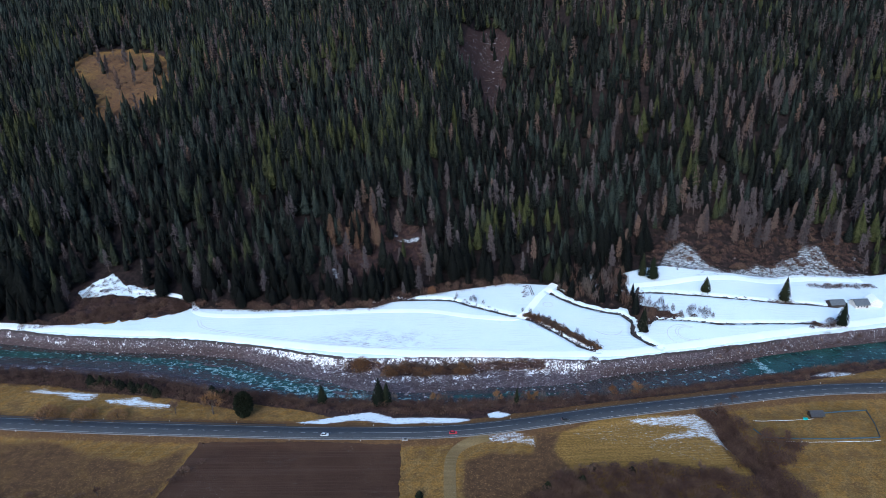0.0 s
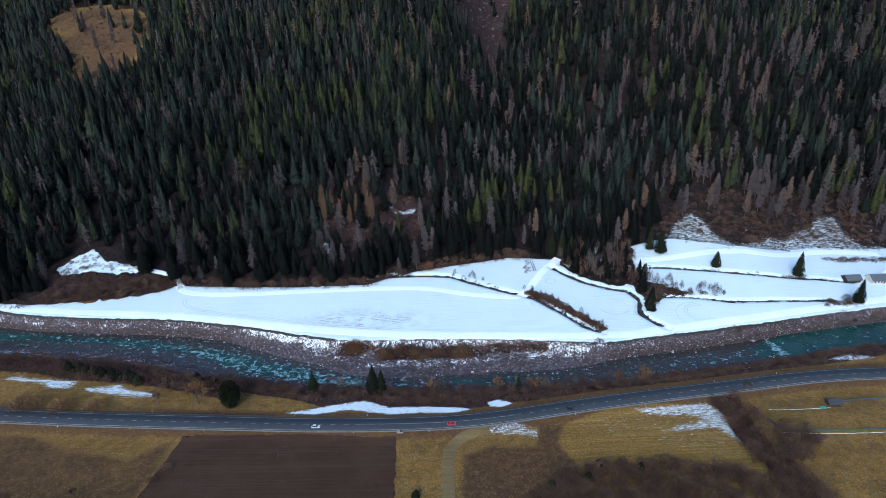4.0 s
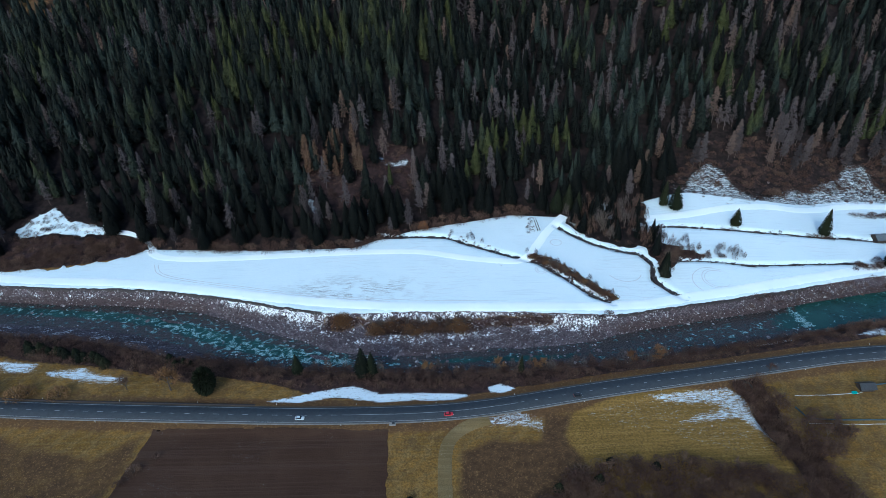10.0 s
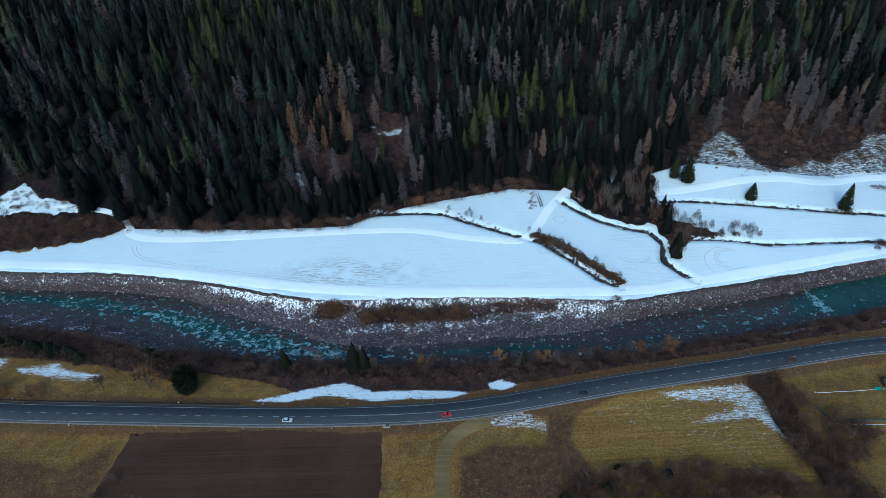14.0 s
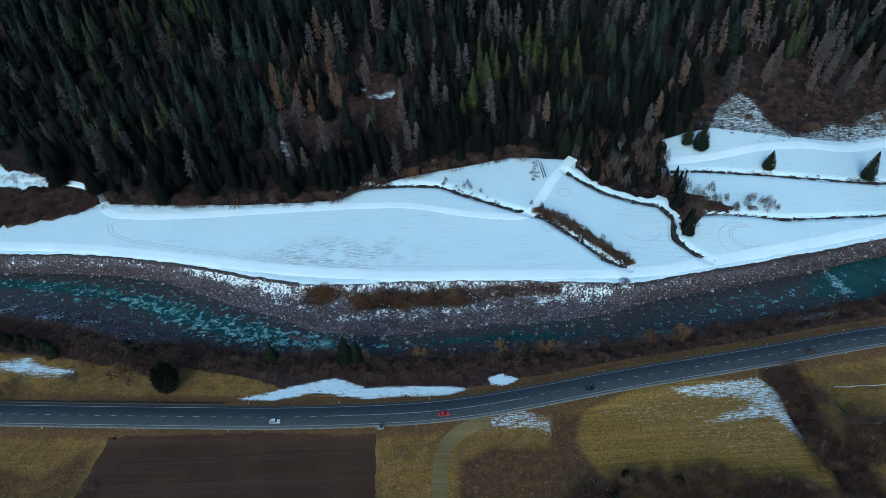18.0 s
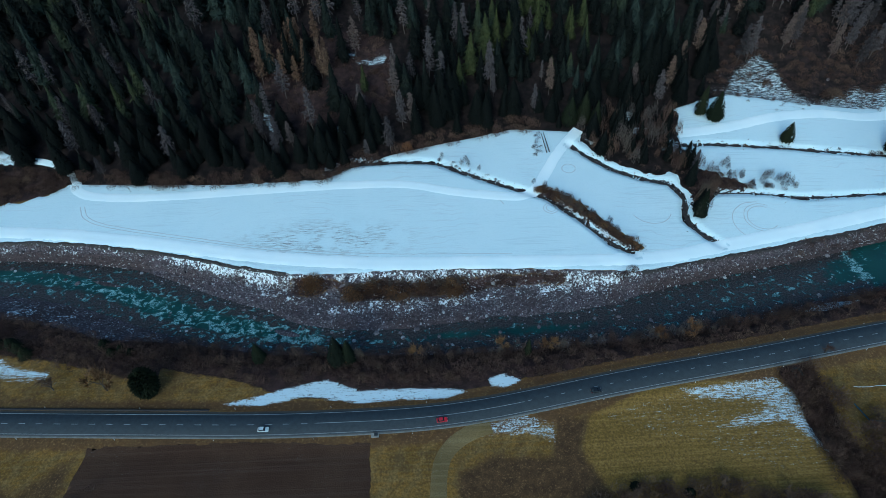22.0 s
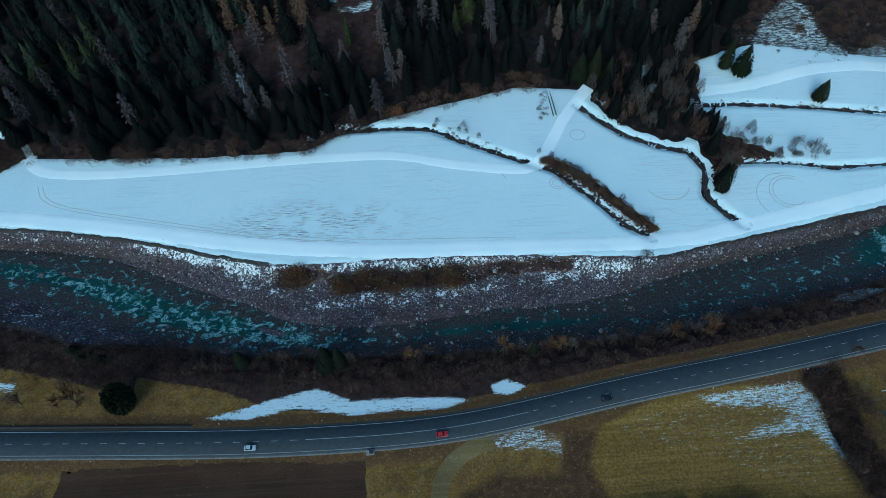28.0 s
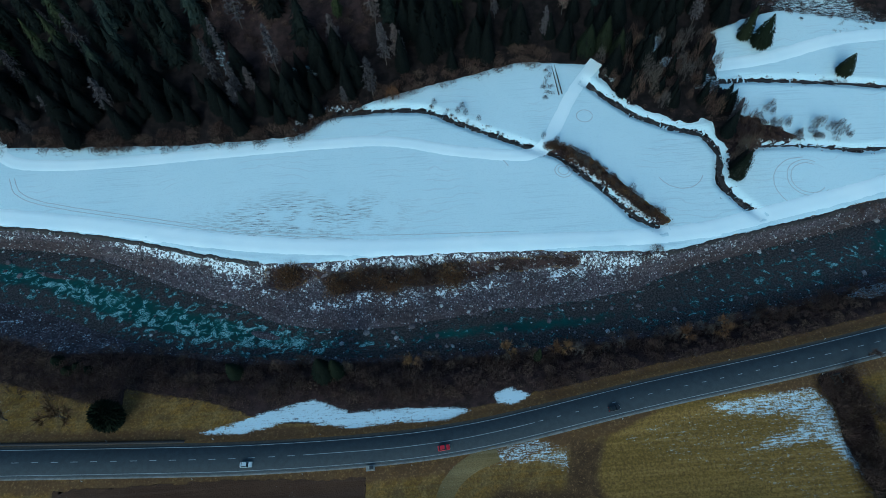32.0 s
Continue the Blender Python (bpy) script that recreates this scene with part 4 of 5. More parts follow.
def bush_parts(stems, twigs, rng):
    """A leafless shrub of height 1: stems, and a dense dome of fine upright twigs."""
    co, tri, tc, tt = [], [], [], []
    for _ in range(stems):
        a, k = rng.uniform(0, 6.3), rng.uniform(0.15, 0.6)
        mid_ = np.array((0.45 * k * math.cos(a), 0.45 * k * math.sin(a), rng.uniform(0.3, 0.5)))
        end = np.array((k * math.cos(a), k * math.sin(a), rng.uniform(0.65, 1.0) * (1.05 - 0.35 * k)))
        tube(co, tri, (0.2 * mid_[0], 0.2 * mid_[1], -0.05), mid_, 0.014, 0.010, 3)
        tube(co, tri, mid_, end, 0.010, 0.003, 3)
    for _ in range(twigs):
        a, k = rng.uniform(0, 6.3), rng.random() ** 0.6
        top = math.sqrt(max(0.02, 1 - k * k)) * rng.uniform(0.72, 1.05)
        p = np.array((0.62 * k * math.cos(a), 0.62 * k * math.sin(a), 0.12 + 0.78 * top * rng.random() ** 0.45))
        d = np.array((0.10 * k * math.cos(a), 0.10 * k * math.sin(a), 0.12)) + rng.normal(0, 0.055, 3)
        sliver(tc, tt, p, p + d * rng.uniform(0.9, 1.5), rng.uniform(0.007, 0.018), rng)
    return (np.array(co), np.array(tri)), (np.array(tc), np.array(tt))


def bare_tree_parts(rng, spread=0.32, twig=0.0052):
    """A leafless broadleaved tree of height 1: trunk with limbs, and twigs."""
    co, tri, tc, tt = [], [], [], []

    def grow(p, d, length, r, level):
        q = p + d * length
        tube(co, tri, p, q, r, r * 0.6, 4 if level < 2 else 3)
        if level == 3:
            for _ in range(13):
                k = q - d * length * rng.uniform(0, 0.8)
                sliver(tc, tt, k, k + (d + rng.normal(0, 0.6, 3)) * rng.uniform(0.06, 0.13), twig, rng)
            return
        for _ in range(3 if level else 5):
            e = d * rng.uniform(0.7, 1.1) + rng.normal(0, spread + 0.1 * level, 3)
            e[2] = abs(e[2]) * 0.8 + 0.25
            e /= np.linalg.norm(e)
            grow(p + d * length * rng.uniform(0.55, 1.0), e, length * rng.uniform(0.55, 0.8), r * 0.5, level + 1)

    grow(np.array((0, 0, -0.03)), np.array((rng.normal(0, 0.05), rng.normal(0, 0.05), 1.0)), 0.34, 0.026, 0)
    return (np.array(co), np.array(tri)), (np.array(tc), np.array(tt))


def unit(pair):
    """Both parts of a plant, scaled to a height of 1."""
    k = 1.0 / max(a[0][:, 2].max() for a in pair)
    return tuple((a[0] * k, a[1]) for a in pair)


def mesh_of(name, arrays, mat):
    me = raw_mesh(name, *arrays)
    me.materials.append(mat)
    return me


def stand_shade(x, y):
    """Rarity of pale and olive crowns: paints shade low down and beyond the gully."""
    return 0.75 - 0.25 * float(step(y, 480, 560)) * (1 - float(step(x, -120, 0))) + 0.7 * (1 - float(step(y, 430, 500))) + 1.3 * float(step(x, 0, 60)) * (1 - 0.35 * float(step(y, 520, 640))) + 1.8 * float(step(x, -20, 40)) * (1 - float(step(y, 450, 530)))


def joined(name, templates, spots, mat, label, category, rng, lean=0.0):
    """One object of many plants: spots are rows of x, y, z, height, width, turn, template."""
    cos, tris, tints, base = [], [], [], 0
    for x, y, z, h, w, a, k in spots:
        co, tri = templates[int(k)]
        c, s = math.cos(a) * h * w, math.sin(a) * h * w
        p = np.empty_like(co)
        p[:, 0], p[:, 1], p[:, 2] = x + c * co[:, 0] - s * co[:, 1], y + s * co[:, 0] + c * co[:, 1], z + h * co[:, 2]
        p[:, 0] += h * (rng.normal(0, 0.02) - lean) * co[:, 2]
        cos.append(p)
        tris.append(tri + base)
        tints.append(np.full(len(co), min(0.999, rng.random() ** (1.25 if y < 340 else stand_shade(x, y)))))
        base += len(co)
    return thing(name, raw_mesh(name, np.concatenate(cos), np.concatenate(tris), {"tint": np.concatenate(tints)}), mat, label, category, "", "stuff")


def part(name, me, parent, label=""):
    ob = new(name, me)
    ob.parent = parent
    return tagged(ob, label)


def plant(name, parts, label, category, group, m):
    """A plant as an Empty with its parts. m: pose with the scale in it."""
    root = tagged(new(name), label, category, group)
    root.matrix_world = m
    for n, me in parts:
        part(n, me, root)
    return root


def sized(x, y, h, w=1.0, a=None, sink=0.1, lean=0.0):
    a = rng.uniform(0, 360) if a is None else a
    return pose(x, y, float(height(x, y)) - sink, 0, -lean + rng.normal(0, 1.0), 0) @ pose(0, 0, 0, rng.normal(0, 1.0), 0, a) @ Matrix.Diagonal((h * w, h * w, h, 1))


# ---- the forest ----
trees = []
gap = 7.0
for y in np.arange(345, 960, gap):
    reach = 0.80 * y + 40
    for x in np.arange(-reach, reach, gap):
        trees.append((x, y))
trees = np.array(trees) + rng.uniform(-3.5, 3.5, (len(trees), 2))
tx, ty = trees.T
up = ty - at_x(FOOT_Y, tx)
ok = up > 2.0 + 2.5 * wobble(tx, ty, 9)
ok &= (inside(tx, ty, WOODLOT) < -1) | (rng.random(len(tx)) < 0.3)
ok |= (inside(tx, ty, WOODLOT) > 1) & (rng.random(len(tx)) < 0.22)
thin = np.max([k * step(inside(tx, ty, p), -2, 6) for p, k in ((CLEARING, 1.0), (GLADE, 0.68), (SCREE, 1.0))], axis=0)
ok &= rng.random(len(tx)) > 0.96 * thin
ok &= rng.random(len(tx)) > 0.985 * step(inside(tx, ty, SLOPE), -4, 6)
ok &= (inside(tx, ty, LEFT_GLADE) < -1) & (inside(tx, ty, LEFT_SHRUBS) < 0)
ok &= rng.random(len(tx)) > 0.12 + 0.15 * wobble(tx, ty, 26, 9.0)
for line in (TRACKS["meadow_track"][0], TRACKS["ramp_track"][0]):
    ok &= to_line(tx, ty, line) > 5.0
tx, ty, up = tx[ok], ty[ok], up[ok]
tz = height(tx, ty)
larchy = 0.09 * (1 - 0.9 * step(tx, -5, 15) * (1 - step(tx, 150, 175)) * (1 - step(ty, 440, 480))) + 0.06 * step(ty, 460, 600) + 0.13 * step(tx, 70, 190) * step(ty, 430, 470) + 0.22 * wobble(tx, ty, 45, 2.0) + 0.16 * step(inside(tx, ty, GLADE), -14, -2) + 0.45 * step(inside(tx, ty, SLOPE), -28, -3)
is_larch = rng.random(len(tx)) < larchy
tall = rng.uniform(17, 30, len(tx)) * rng.uniform(0.78, 1.15, len(tx)) * (0.9 + 0.16 * wobble(tx, ty, 40, 6.0)) * (0.72 + 0.28 * step(up, 2, 22))
wide = rng.uniform(0.92, 1.35, len(tx))
spin = rng.uniform(0, 6.3, len(tx))
pick = rng.integers(0, 6, len(tx))
SLIM = ((0.165, 0.15), (0.19, 0.2), (0.15, 0.1), (0.20, 0.25), (0.175, 0.2), (0.185, 0.15))
MID_SPRUCE = [shaggy(needle_cone(8, 7, s * 0.74, rng, b), 150, s * 1.16, rng, b, 0.75) for s, b in SLIM]
FAR_SPRUCE = [shaggy(needle_cone(5, 6, s * 0.8, rng, b), 40, s * 1.16, rng, b, 0.8) for s, b in SLIM]
NEAR_SPRUCE = [shaggy(needle_cone(13, 11, s * 0.72, rng), 900, s * 1.16, rng, 0.15, 0.55) for s in (0.165, 0.195, 0.155, 0.205)]
MID_LARCH = [larch_crown(14, 6, rng) for _ in range(6)]
FAR_LARCH = [larch_crown(9, 5, rng) for _ in range(6)]
NEAR_LARCH = [larch_crown(22, 8, rng) for _ in range(3)]
TRUNK = trunk_of(0.5, 0.97, 0.008)
front = (up < 26) & (np.abs(tx) < 290)
front &= np.cumsum(front) <= 300
rows_of = lambda k: np.stack((tx, ty, tz, tall, wide, spin, pick), -1)[k]
mid_ = ~front & (ty < 600)
far_ = ~front & ~mid_
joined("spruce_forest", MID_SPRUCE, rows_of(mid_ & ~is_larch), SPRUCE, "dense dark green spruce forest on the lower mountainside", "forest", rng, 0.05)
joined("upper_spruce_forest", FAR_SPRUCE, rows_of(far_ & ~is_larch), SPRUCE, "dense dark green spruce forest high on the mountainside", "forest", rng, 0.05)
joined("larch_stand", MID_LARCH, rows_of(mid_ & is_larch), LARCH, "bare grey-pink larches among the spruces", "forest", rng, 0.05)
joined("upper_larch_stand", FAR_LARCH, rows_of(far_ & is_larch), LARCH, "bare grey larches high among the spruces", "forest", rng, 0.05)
joined("larch_trunks", [TRUNK], [(*r[:6], 0) for r in rows_of(~front & is_larch)], PALE_BARK, "pale trunks of the bare larches", "forest", rng, 0.05)
near_crowns = []
for c in NEAR_SPRUCE:
    # edge crowns toned down: the low forest's shade is in their tint
    me = raw_mesh("crown", *c, {"crown_shade": np.full(len(c[0]), 0.82)})
    me.materials.append(SPRUCE)
    near_crowns.append(me)
near_larches = [mesh_of("crown", c, LARCH) for c in NEAR_LARCH]
trunk_mesh, pale_trunk = mesh_of("trunk", TRUNK, BARK), mesh_of("trunk", TRUNK, PALE_BARK)
for i in np.nonzero(front)[0]:
    m = sized(tx[i], ty[i], tall[i], wide[i], lean=2.9)
    if is_larch[i]:
        plant("larch", [("trunk", pale_trunk), ("crown", near_larches[i % 3])], "bare grey-brown larch at the forest edge", "tree", "forest edge larches", m)
    else:
        plant("spruce", [("trunk", trunk_mesh), ("crown", near_crowns[i % 4])], "tall dark green spruce at the forest edge", "tree", "forest edge spruces", m)

# single spruces in the meadow and by the road
DENSE = [shaggy(spruce_crown(16, 9, s * 0.7, rng, 0.6, b), 900, s * 1.08, rng, b, 0.5) for s, b in ((0.27, 0.75), (0.22, 0.5), (0.30, 0.95))]
co_, tri_ = [tuple(p) for p in DENSE[2][0] * (0.75, 0.75, 0.95)], [tuple(t) for t in DENSE[2][1]]
for _ in range(1500):
    u = rng.normal(0, 1, 3)
    u /= np.linalg.norm(u)
    p = np.array((0.30 * u[0], 0.30 * u[1], 0.5 + 0.46 * u[2]))
    sliver(co_, tri_, p - 0.05 * u, p + 0.05 * u + rng.normal(0, 0.02, 3), 0.03, rng)
DENSE[2] = (np.array(co_), np.array(tri_))
dense = [mesh_of("crown", c, GREEN_SPRUCE) for c in DENSE]
for x, y, h, w, k, label in (
    (179, 373, 12, 1.0, 0, "broad green spruce standing alone in the snow meadow"),
    (230, 368, 18, 0.95, 1, "tall green spruce above a brown thicket in the snow"),
    (251, 339, 17, 1.0, 1, "green spruce beside the farmhouse at the river"),
    (124, 330, 17, 0.8, 1, "green spruce at the bend of the stream ditch"),
    (148, 388, 17, 0.95, 0, "dark spruce at the edge of the snow"), (142, 392, 18, 0.8, 1, "dark spruce at the edge of the snow"),
    (-95, 256, 14, 1.0, 2, "dense dark green spruce beside the road"),
    (-30, 266, 17, 1.0, 1, "tall dark spruce on the river bank"), (-26.5, 266.5, 14, 1.0, 1, "dark spruce close to a taller one on the bank"), (-59, 269, 12, 1.0, 1, "small spruce on the river bank"),
    (84, 393, 19, 0.9, 1, "dark spruce where the snow track enters the forest"), (77, 392.5, 16, 1.0, 0, "dark spruce where the snow track enters the forest"), (89, 388, 17, 0.9, 1, "dark spruce where the snow track enters the forest"),
    (40, 267, 11, 0.6, 1, "slim young spruce on the river bank"),
):
    plant("spruce", [("trunk", trunk_mesh), ("crown", dense[k])], label, "tree", "", sized(x, y, h, w))


# ---- shrubs and bare trees ----
BUSHES = [unit(bush_parts(6, 230, rng)) for _ in range(4)]
BIG = [unit(bush_parts(12, 560, rng)) for _ in range(3)]
bush_meshes = [(mesh_of("stem", s, BARK), mesh_of("crown", t, TWIG)) for s, t in BUSHES + BIG]
gold_meshes = [(mesh_of("stem", s, BARK), mesh_of("crown", t, HAZEL)) for s, t in BIG]
russet_meshes = [(mesh_of("stem", s, BARK), mesh_of("crown", t, RUSSET)) for s, t in BIG]
WHOLE = [(np.concatenate((s[0], t[0])), np.concatenate((s[1], t[1] + len(s[0])))) for s, t in BUSHES]
BARES = [unit(bare_tree_parts(rng)) for _ in range(4)] + [unit(bare_tree_parts(rng, 0.2)) for _ in range(3)]
SLENDER = [tuple((a[0] * (0.34, 0.34, 1.0), a[1]) for a in unit(bush_parts(4, 300, rng))) for _ in range(4)]
slender_grey = [(mesh_of("trunk", s, PALE_BARK), mesh_of("crown", t, GREY_TWIG)) for s, t in SLENDER]
slender_brown = [(mesh_of("trunk", s, BARK), mesh_of("crown", t, TWIG)) for s, t in SLENDER]
bare_meshes = [(mesh_of("trunk", s, BARK), mesh_of("crown", t, TWIG)) for s, t in BARES]
bare_grey = [(mesh_of("trunk", s, PALE_BARK), mesh_of("crown", t, GREY_TWIG)) for s, t in BARES]
bare_gold = [(mesh_of("trunk", s, BARK), mesh_of("crown", t, HAZEL)) for s, t in [unit(bare_tree_parts(rng, 0.3, 0.010)) for _ in range(3)]]


def bush(x, y, h, w, label, group, kinds=bush_meshes, k=None, name="bush"):
    s, t = kinds[rng.integers(len(kinds)) if k is None else k]
    return plant(name, [("stem", s), ("crown", t)], label, "bush", group, sized(x, y, h, w))


def bare_tree(x, y, h, label, group="", w=1.0, kinds=bare_meshes, k=None):
    s, t = kinds[rng.integers(len(kinds)) if k is None else k]
    return plant("bare_tree", [("trunk", s), ("crown", t)], label, "tree", group, sized(x, y, h, w))


def in_spots(rng, poly, n):
    pick_ = in_area(poly)
    return [pick_() for _ in range(n)]


in_patch = lambda x, y: max(float(inside(np.float64(x), np.float64(y), p)) for p, w, _ in PATCHES if w > 0.7 and p[0][1] < 290 and p[0][0] < 140) > -0.8
# the thicket on the near bank of the river
spots = []
for x in np.arange(-262, 255, 2.3):
    lo = float(np.interp(x, BANK_X, BANK_Y) if x < -95 else max(at_x(ROAD_Y, x) + 9.5, at_x(NEAR_Y, x) - 18))
    hi = float(at_x(NEAR_Y, x)) - 1.5 - 15.5 * (1 - float(step(x, -128, -84)))
    if hi <= lo:
        continue
    for y in np.arange(lo, hi, 2.4):
        px, py = x + rng.uniform(-1.2, 1.2), y + rng.uniform(-1.2, 1.2)
        if not in_patch(px, py) and rng.random() < 0.9 - 0.25 * (x > 60):
            spots.append((px, py, rng.uniform(1.8, 4.6) * (1.0 if x < 120 else 0.75)))
order = rng.permutation(len(spots))
for i in order[:250]:
    x, y, h = spots[i]
    bush(x, y, h, rng.uniform(0.75, 1.25), "leafless reddish-brown shrub on the river bank", "river bank shrubs")
rest = [(x, y, float(height(x, y)) - 0.1, h, rng.uniform(0.8, 1.3), rng.uniform(0, 6.3), rng.integers(4)) for x, y, h in (spots[i] for i in order[250:])]


def scatter(n, where, lo, hi, wide=(0.8, 1.3)):
    """Shrubs at random places where(rng) gives."""
    p = np.array([where() for _ in range(n)])
    z = height(p[:, 0], p[:, 1]) - 0.1
    return [(x, y, h, rng.uniform(lo, hi), rng.uniform(*wide), rng.uniform(0, 6.3), rng.integers(4)) for (x, y), h in zip(p, z)]


def near_line(line, off, spread):
    c, d = along(line, 1.0)

    def pick_():
        i = rng.integers(len(c))
        k = off + rng.normal(0, spread)
        return c[i][0] - d[i][1] * k, c[i][1] + d[i][0] * k
    return pick_


def in_area(poly):
    px, py = zip(*poly)

    def pick_():
        while True:
            x, y = rng.uniform(min(px), max(px)), rng.uniform(min(py), max(py))
            if inside(np.float64(x), np.float64(y), poly) > 0:
                return x, y
    return pick_


rest += scatter(300, near_line(GULLY, 0, 3.6), 3.0, 6.2)
rest += scatter(60, near_line([(139, 214), (150, 220), (158, 226)], 0, 4.0), 3.0, 6.0)
rest += scatter(620, in_area([(34, 184), (36, 196), (48, 208), (66, 215), (92, 214), (120, 206), (134, 200), (134, 184)]), 2.6, 5.6)
rest += scatter(150, in_area([(-230, 190), (-230, 202), (-186, 204), (-150, 204), (-126, 196), (-110, 190)]), 1.8, 3.6)
rest += scatter(60, in_area([(-70, 188), (-62, 197), (-20, 195), (30, 194), (34, 186)]), 1.6, 3.2)
rest += scatter(110, near_line([(118, 276), (140, 279), (165, 284), (200, 288), (230, 296)], 0, 2.4), 2.6, 5.0)
for x in np.arange(160, 304, 1.5):
    rest += scatter(1, lambda: (x + rng.normal(0, 0.8), float(at_x(EDGE_Y, x)) - rng.uniform(0.5, 5.0)), 1.4, 3.2)
joined("thicket", WHOLE, rest, TWIG, "dense leafless brown thicket along bank and gully", "shrubs", rng)

foot = scatter(330, lambda: (lambda x: (x, float(at_x(FOOT_Y, x)) + rng.uniform(-3.0, 6)))(rng.uniform(-262, 60)), 1.8, 5.6)
foot += scatter(480, in_area([(150, 412), (206, 408), (312, 410), (312, 446), (165, 438)]), 1.6, 4.2)
foot += scatter(170, in_area([(150, 405), (206, 397), (312, 401), (312, 425), (160, 425)]), 0.8, 2.4)
foot += scatter(260, in_area(GLADE), 1.5, 3.8)
foot += scatter(160, in_area(CLEARING), 1.5, 3.5)
foot += scatter(70, in_area(WOODLOT), 1.2, 3.0)
foot += scatter(240, in_area(LEFT_SHRUBS), 1.8, 4.6) + scatter(80, in_area(LEFT_GLADE), 1.0, 3.0)
joined("undergrowth", WHOLE, foot, TWIG, "brown leafless undergrowth at the foot of the forest", "shrubs", rng)

# hedges of the meadow
hedge = DITCHES["hedge_ditch"][0]
for _ in range(150):
    x, y = in_area(HEDGE)()
    bush(x, y, rng.uniform(1.8, 3.3), rng.uniform(0.8, 1.2), "low brown hedge shrub beside the snowy ditch", "meadow hedge shrubs", gold_meshes if rng.random() < 0.2 else bush_meshes, name="hedge_shrub")
for _ in range(16):
    x, y = near_line(hedge[3:6], 1.6, 0.7)()
    bush(x, y, rng.uniform(1.0, 2.2), 0.9, "low brown shrub beside the snowy ditch", "meadow hedge shrubs", name="hedge_shrub")
for _ in range(30):
    x, y = near_line(hedge[6:], 4.6, 0.9)()
    bare_tree(x, y, rng.uniform(3.6, 6.4), "bare sapling in the meadow hedge", "meadow saplings", 1.0, slender_grey)
for x, y in ((13, 372), (22, 367), (25, 366), (30, 363), (24, 369)):
    bare_tree(x, y, rng.uniform(3.5, 5.5), "bare sapling beside the snowy ditch", "meadow saplings", 1.0, slender_grey)
for _ in range(70):
    x, y = in_area(BORDER if rng.random() < 0.7 else [(134, 345), (160, 344), (176, 341.5), (160, 347), (142, 350)])()
    bush(x, y, rng.uniform(1.2, 3.0), 1.0, "brown shrub between the snow meadows", "meadow border shrubs", name="border_shrub")
for _ in range(26):
    x, y = in_area([(134, 346), (176, 344), (160, 352), (140, 360)])()
    bare_tree(x, y, rng.uniform(4.0, 8.0), "slender bare tree between the snow meadows", "meadow border trees", 1.0, slender_grey)
for _ in range(40):
    x, y = near_line(DITCHES["upper_ditch"][0], 0.6, 0.6)()
    bush(x, y, rng.uniform(0.7, 1.7), 1.3, "low dark shrub along the upper ditch", "upper ditch shrubs", name="ditch_shrub")
for _ in range(14):
    x, y = 230 + rng.normal(0, 5), 367 + rng.normal(0, 1.4)
    bush(x, y, rng.uniform(1.6, 3.0), 1.2, "brown thicket shrub below the lone spruce", "spruce thicket shrubs")
for _ in range(26):
    x, y = 243 + rng.normal(0, 8), 339 + rng.normal(0, 2.0)
    bush(x, y, rng.uniform(2.0, 4.0), 1.1, "brown shrub near the farmhouse on the bank", "farm shrubs", name="farm_shrub")
for x in np.arange(258, 304, 2.6):
    bush(x, 387 + rng.normal(0, 1.0), rng.uniform(2.4, 3.6), 1.4, "rounded brown bush above the snow track", "slope bushes")
for x, y, h in ((214, 405, 5), (218, 406, 5), (222, 404, 4), (211, 404, 3.5)):
    bush(x, y, h, 1.2, "dark dense bush on the slope", "slope bushes", k=5)

# bushes on the far bank, above the gravel bar
bush(-44.5, 304.5, 5.0, 1.15, "large round golden-brown bush above the gravel bar", "", gold_meshes, 0)
for k in range(5):
    bush(-43.5 + 2.4 * math.cos(1.26 * k), 303.6 + 1.8 * math.sin(1.26 * k), 5.4, 1.2, "large round golden-brown bush above the gravel bar", "round bush", gold_meshes)
bush(-41.5, 304.8, 4.2, 1.1, "round brown bush above the gravel bar", "gravel bar bushes", k=4)
for x in np.arange(-28, 19, 2.1):
    for y0 in (298.6, 300.8, 303.2):
        bush(x + rng.normal(0, 0.8), y0 + rng.normal(0, 0.8) + 1.2 * math.sin(x / 3.1), rng.uniform(2.4, 4.6), 1.3, "brown willow bush on the gravel bar", "gravel bar bushes", gold_meshes if rng.random() < 0.4 else bush_meshes, name="willow_bush")
for x in (29, 31.5, 34, 37, 40, 44, 47, 50, 53, 57, 60, 66, 72, 82, 85, 88):
    bush(x + rng.normal(0, 0.6), 302.6 + rng.normal(0, 0.8) - (1.0 if x > 62 else 0), rng.uniform(2.0, 3.4), 1.4, "small brown willow bush on the gravel bar", "gravel bar bushes", name="willow_bush")
for _ in range(22):
    x = rng.uniform(-30, 20)
    bare_tree(x, 303.5 + rng.normal(0, 1.0), rng.uniform(3.5, 6.0), "thin bare sapling above the gravel bar", "gravel bar saplings", 1.0, slender_grey)

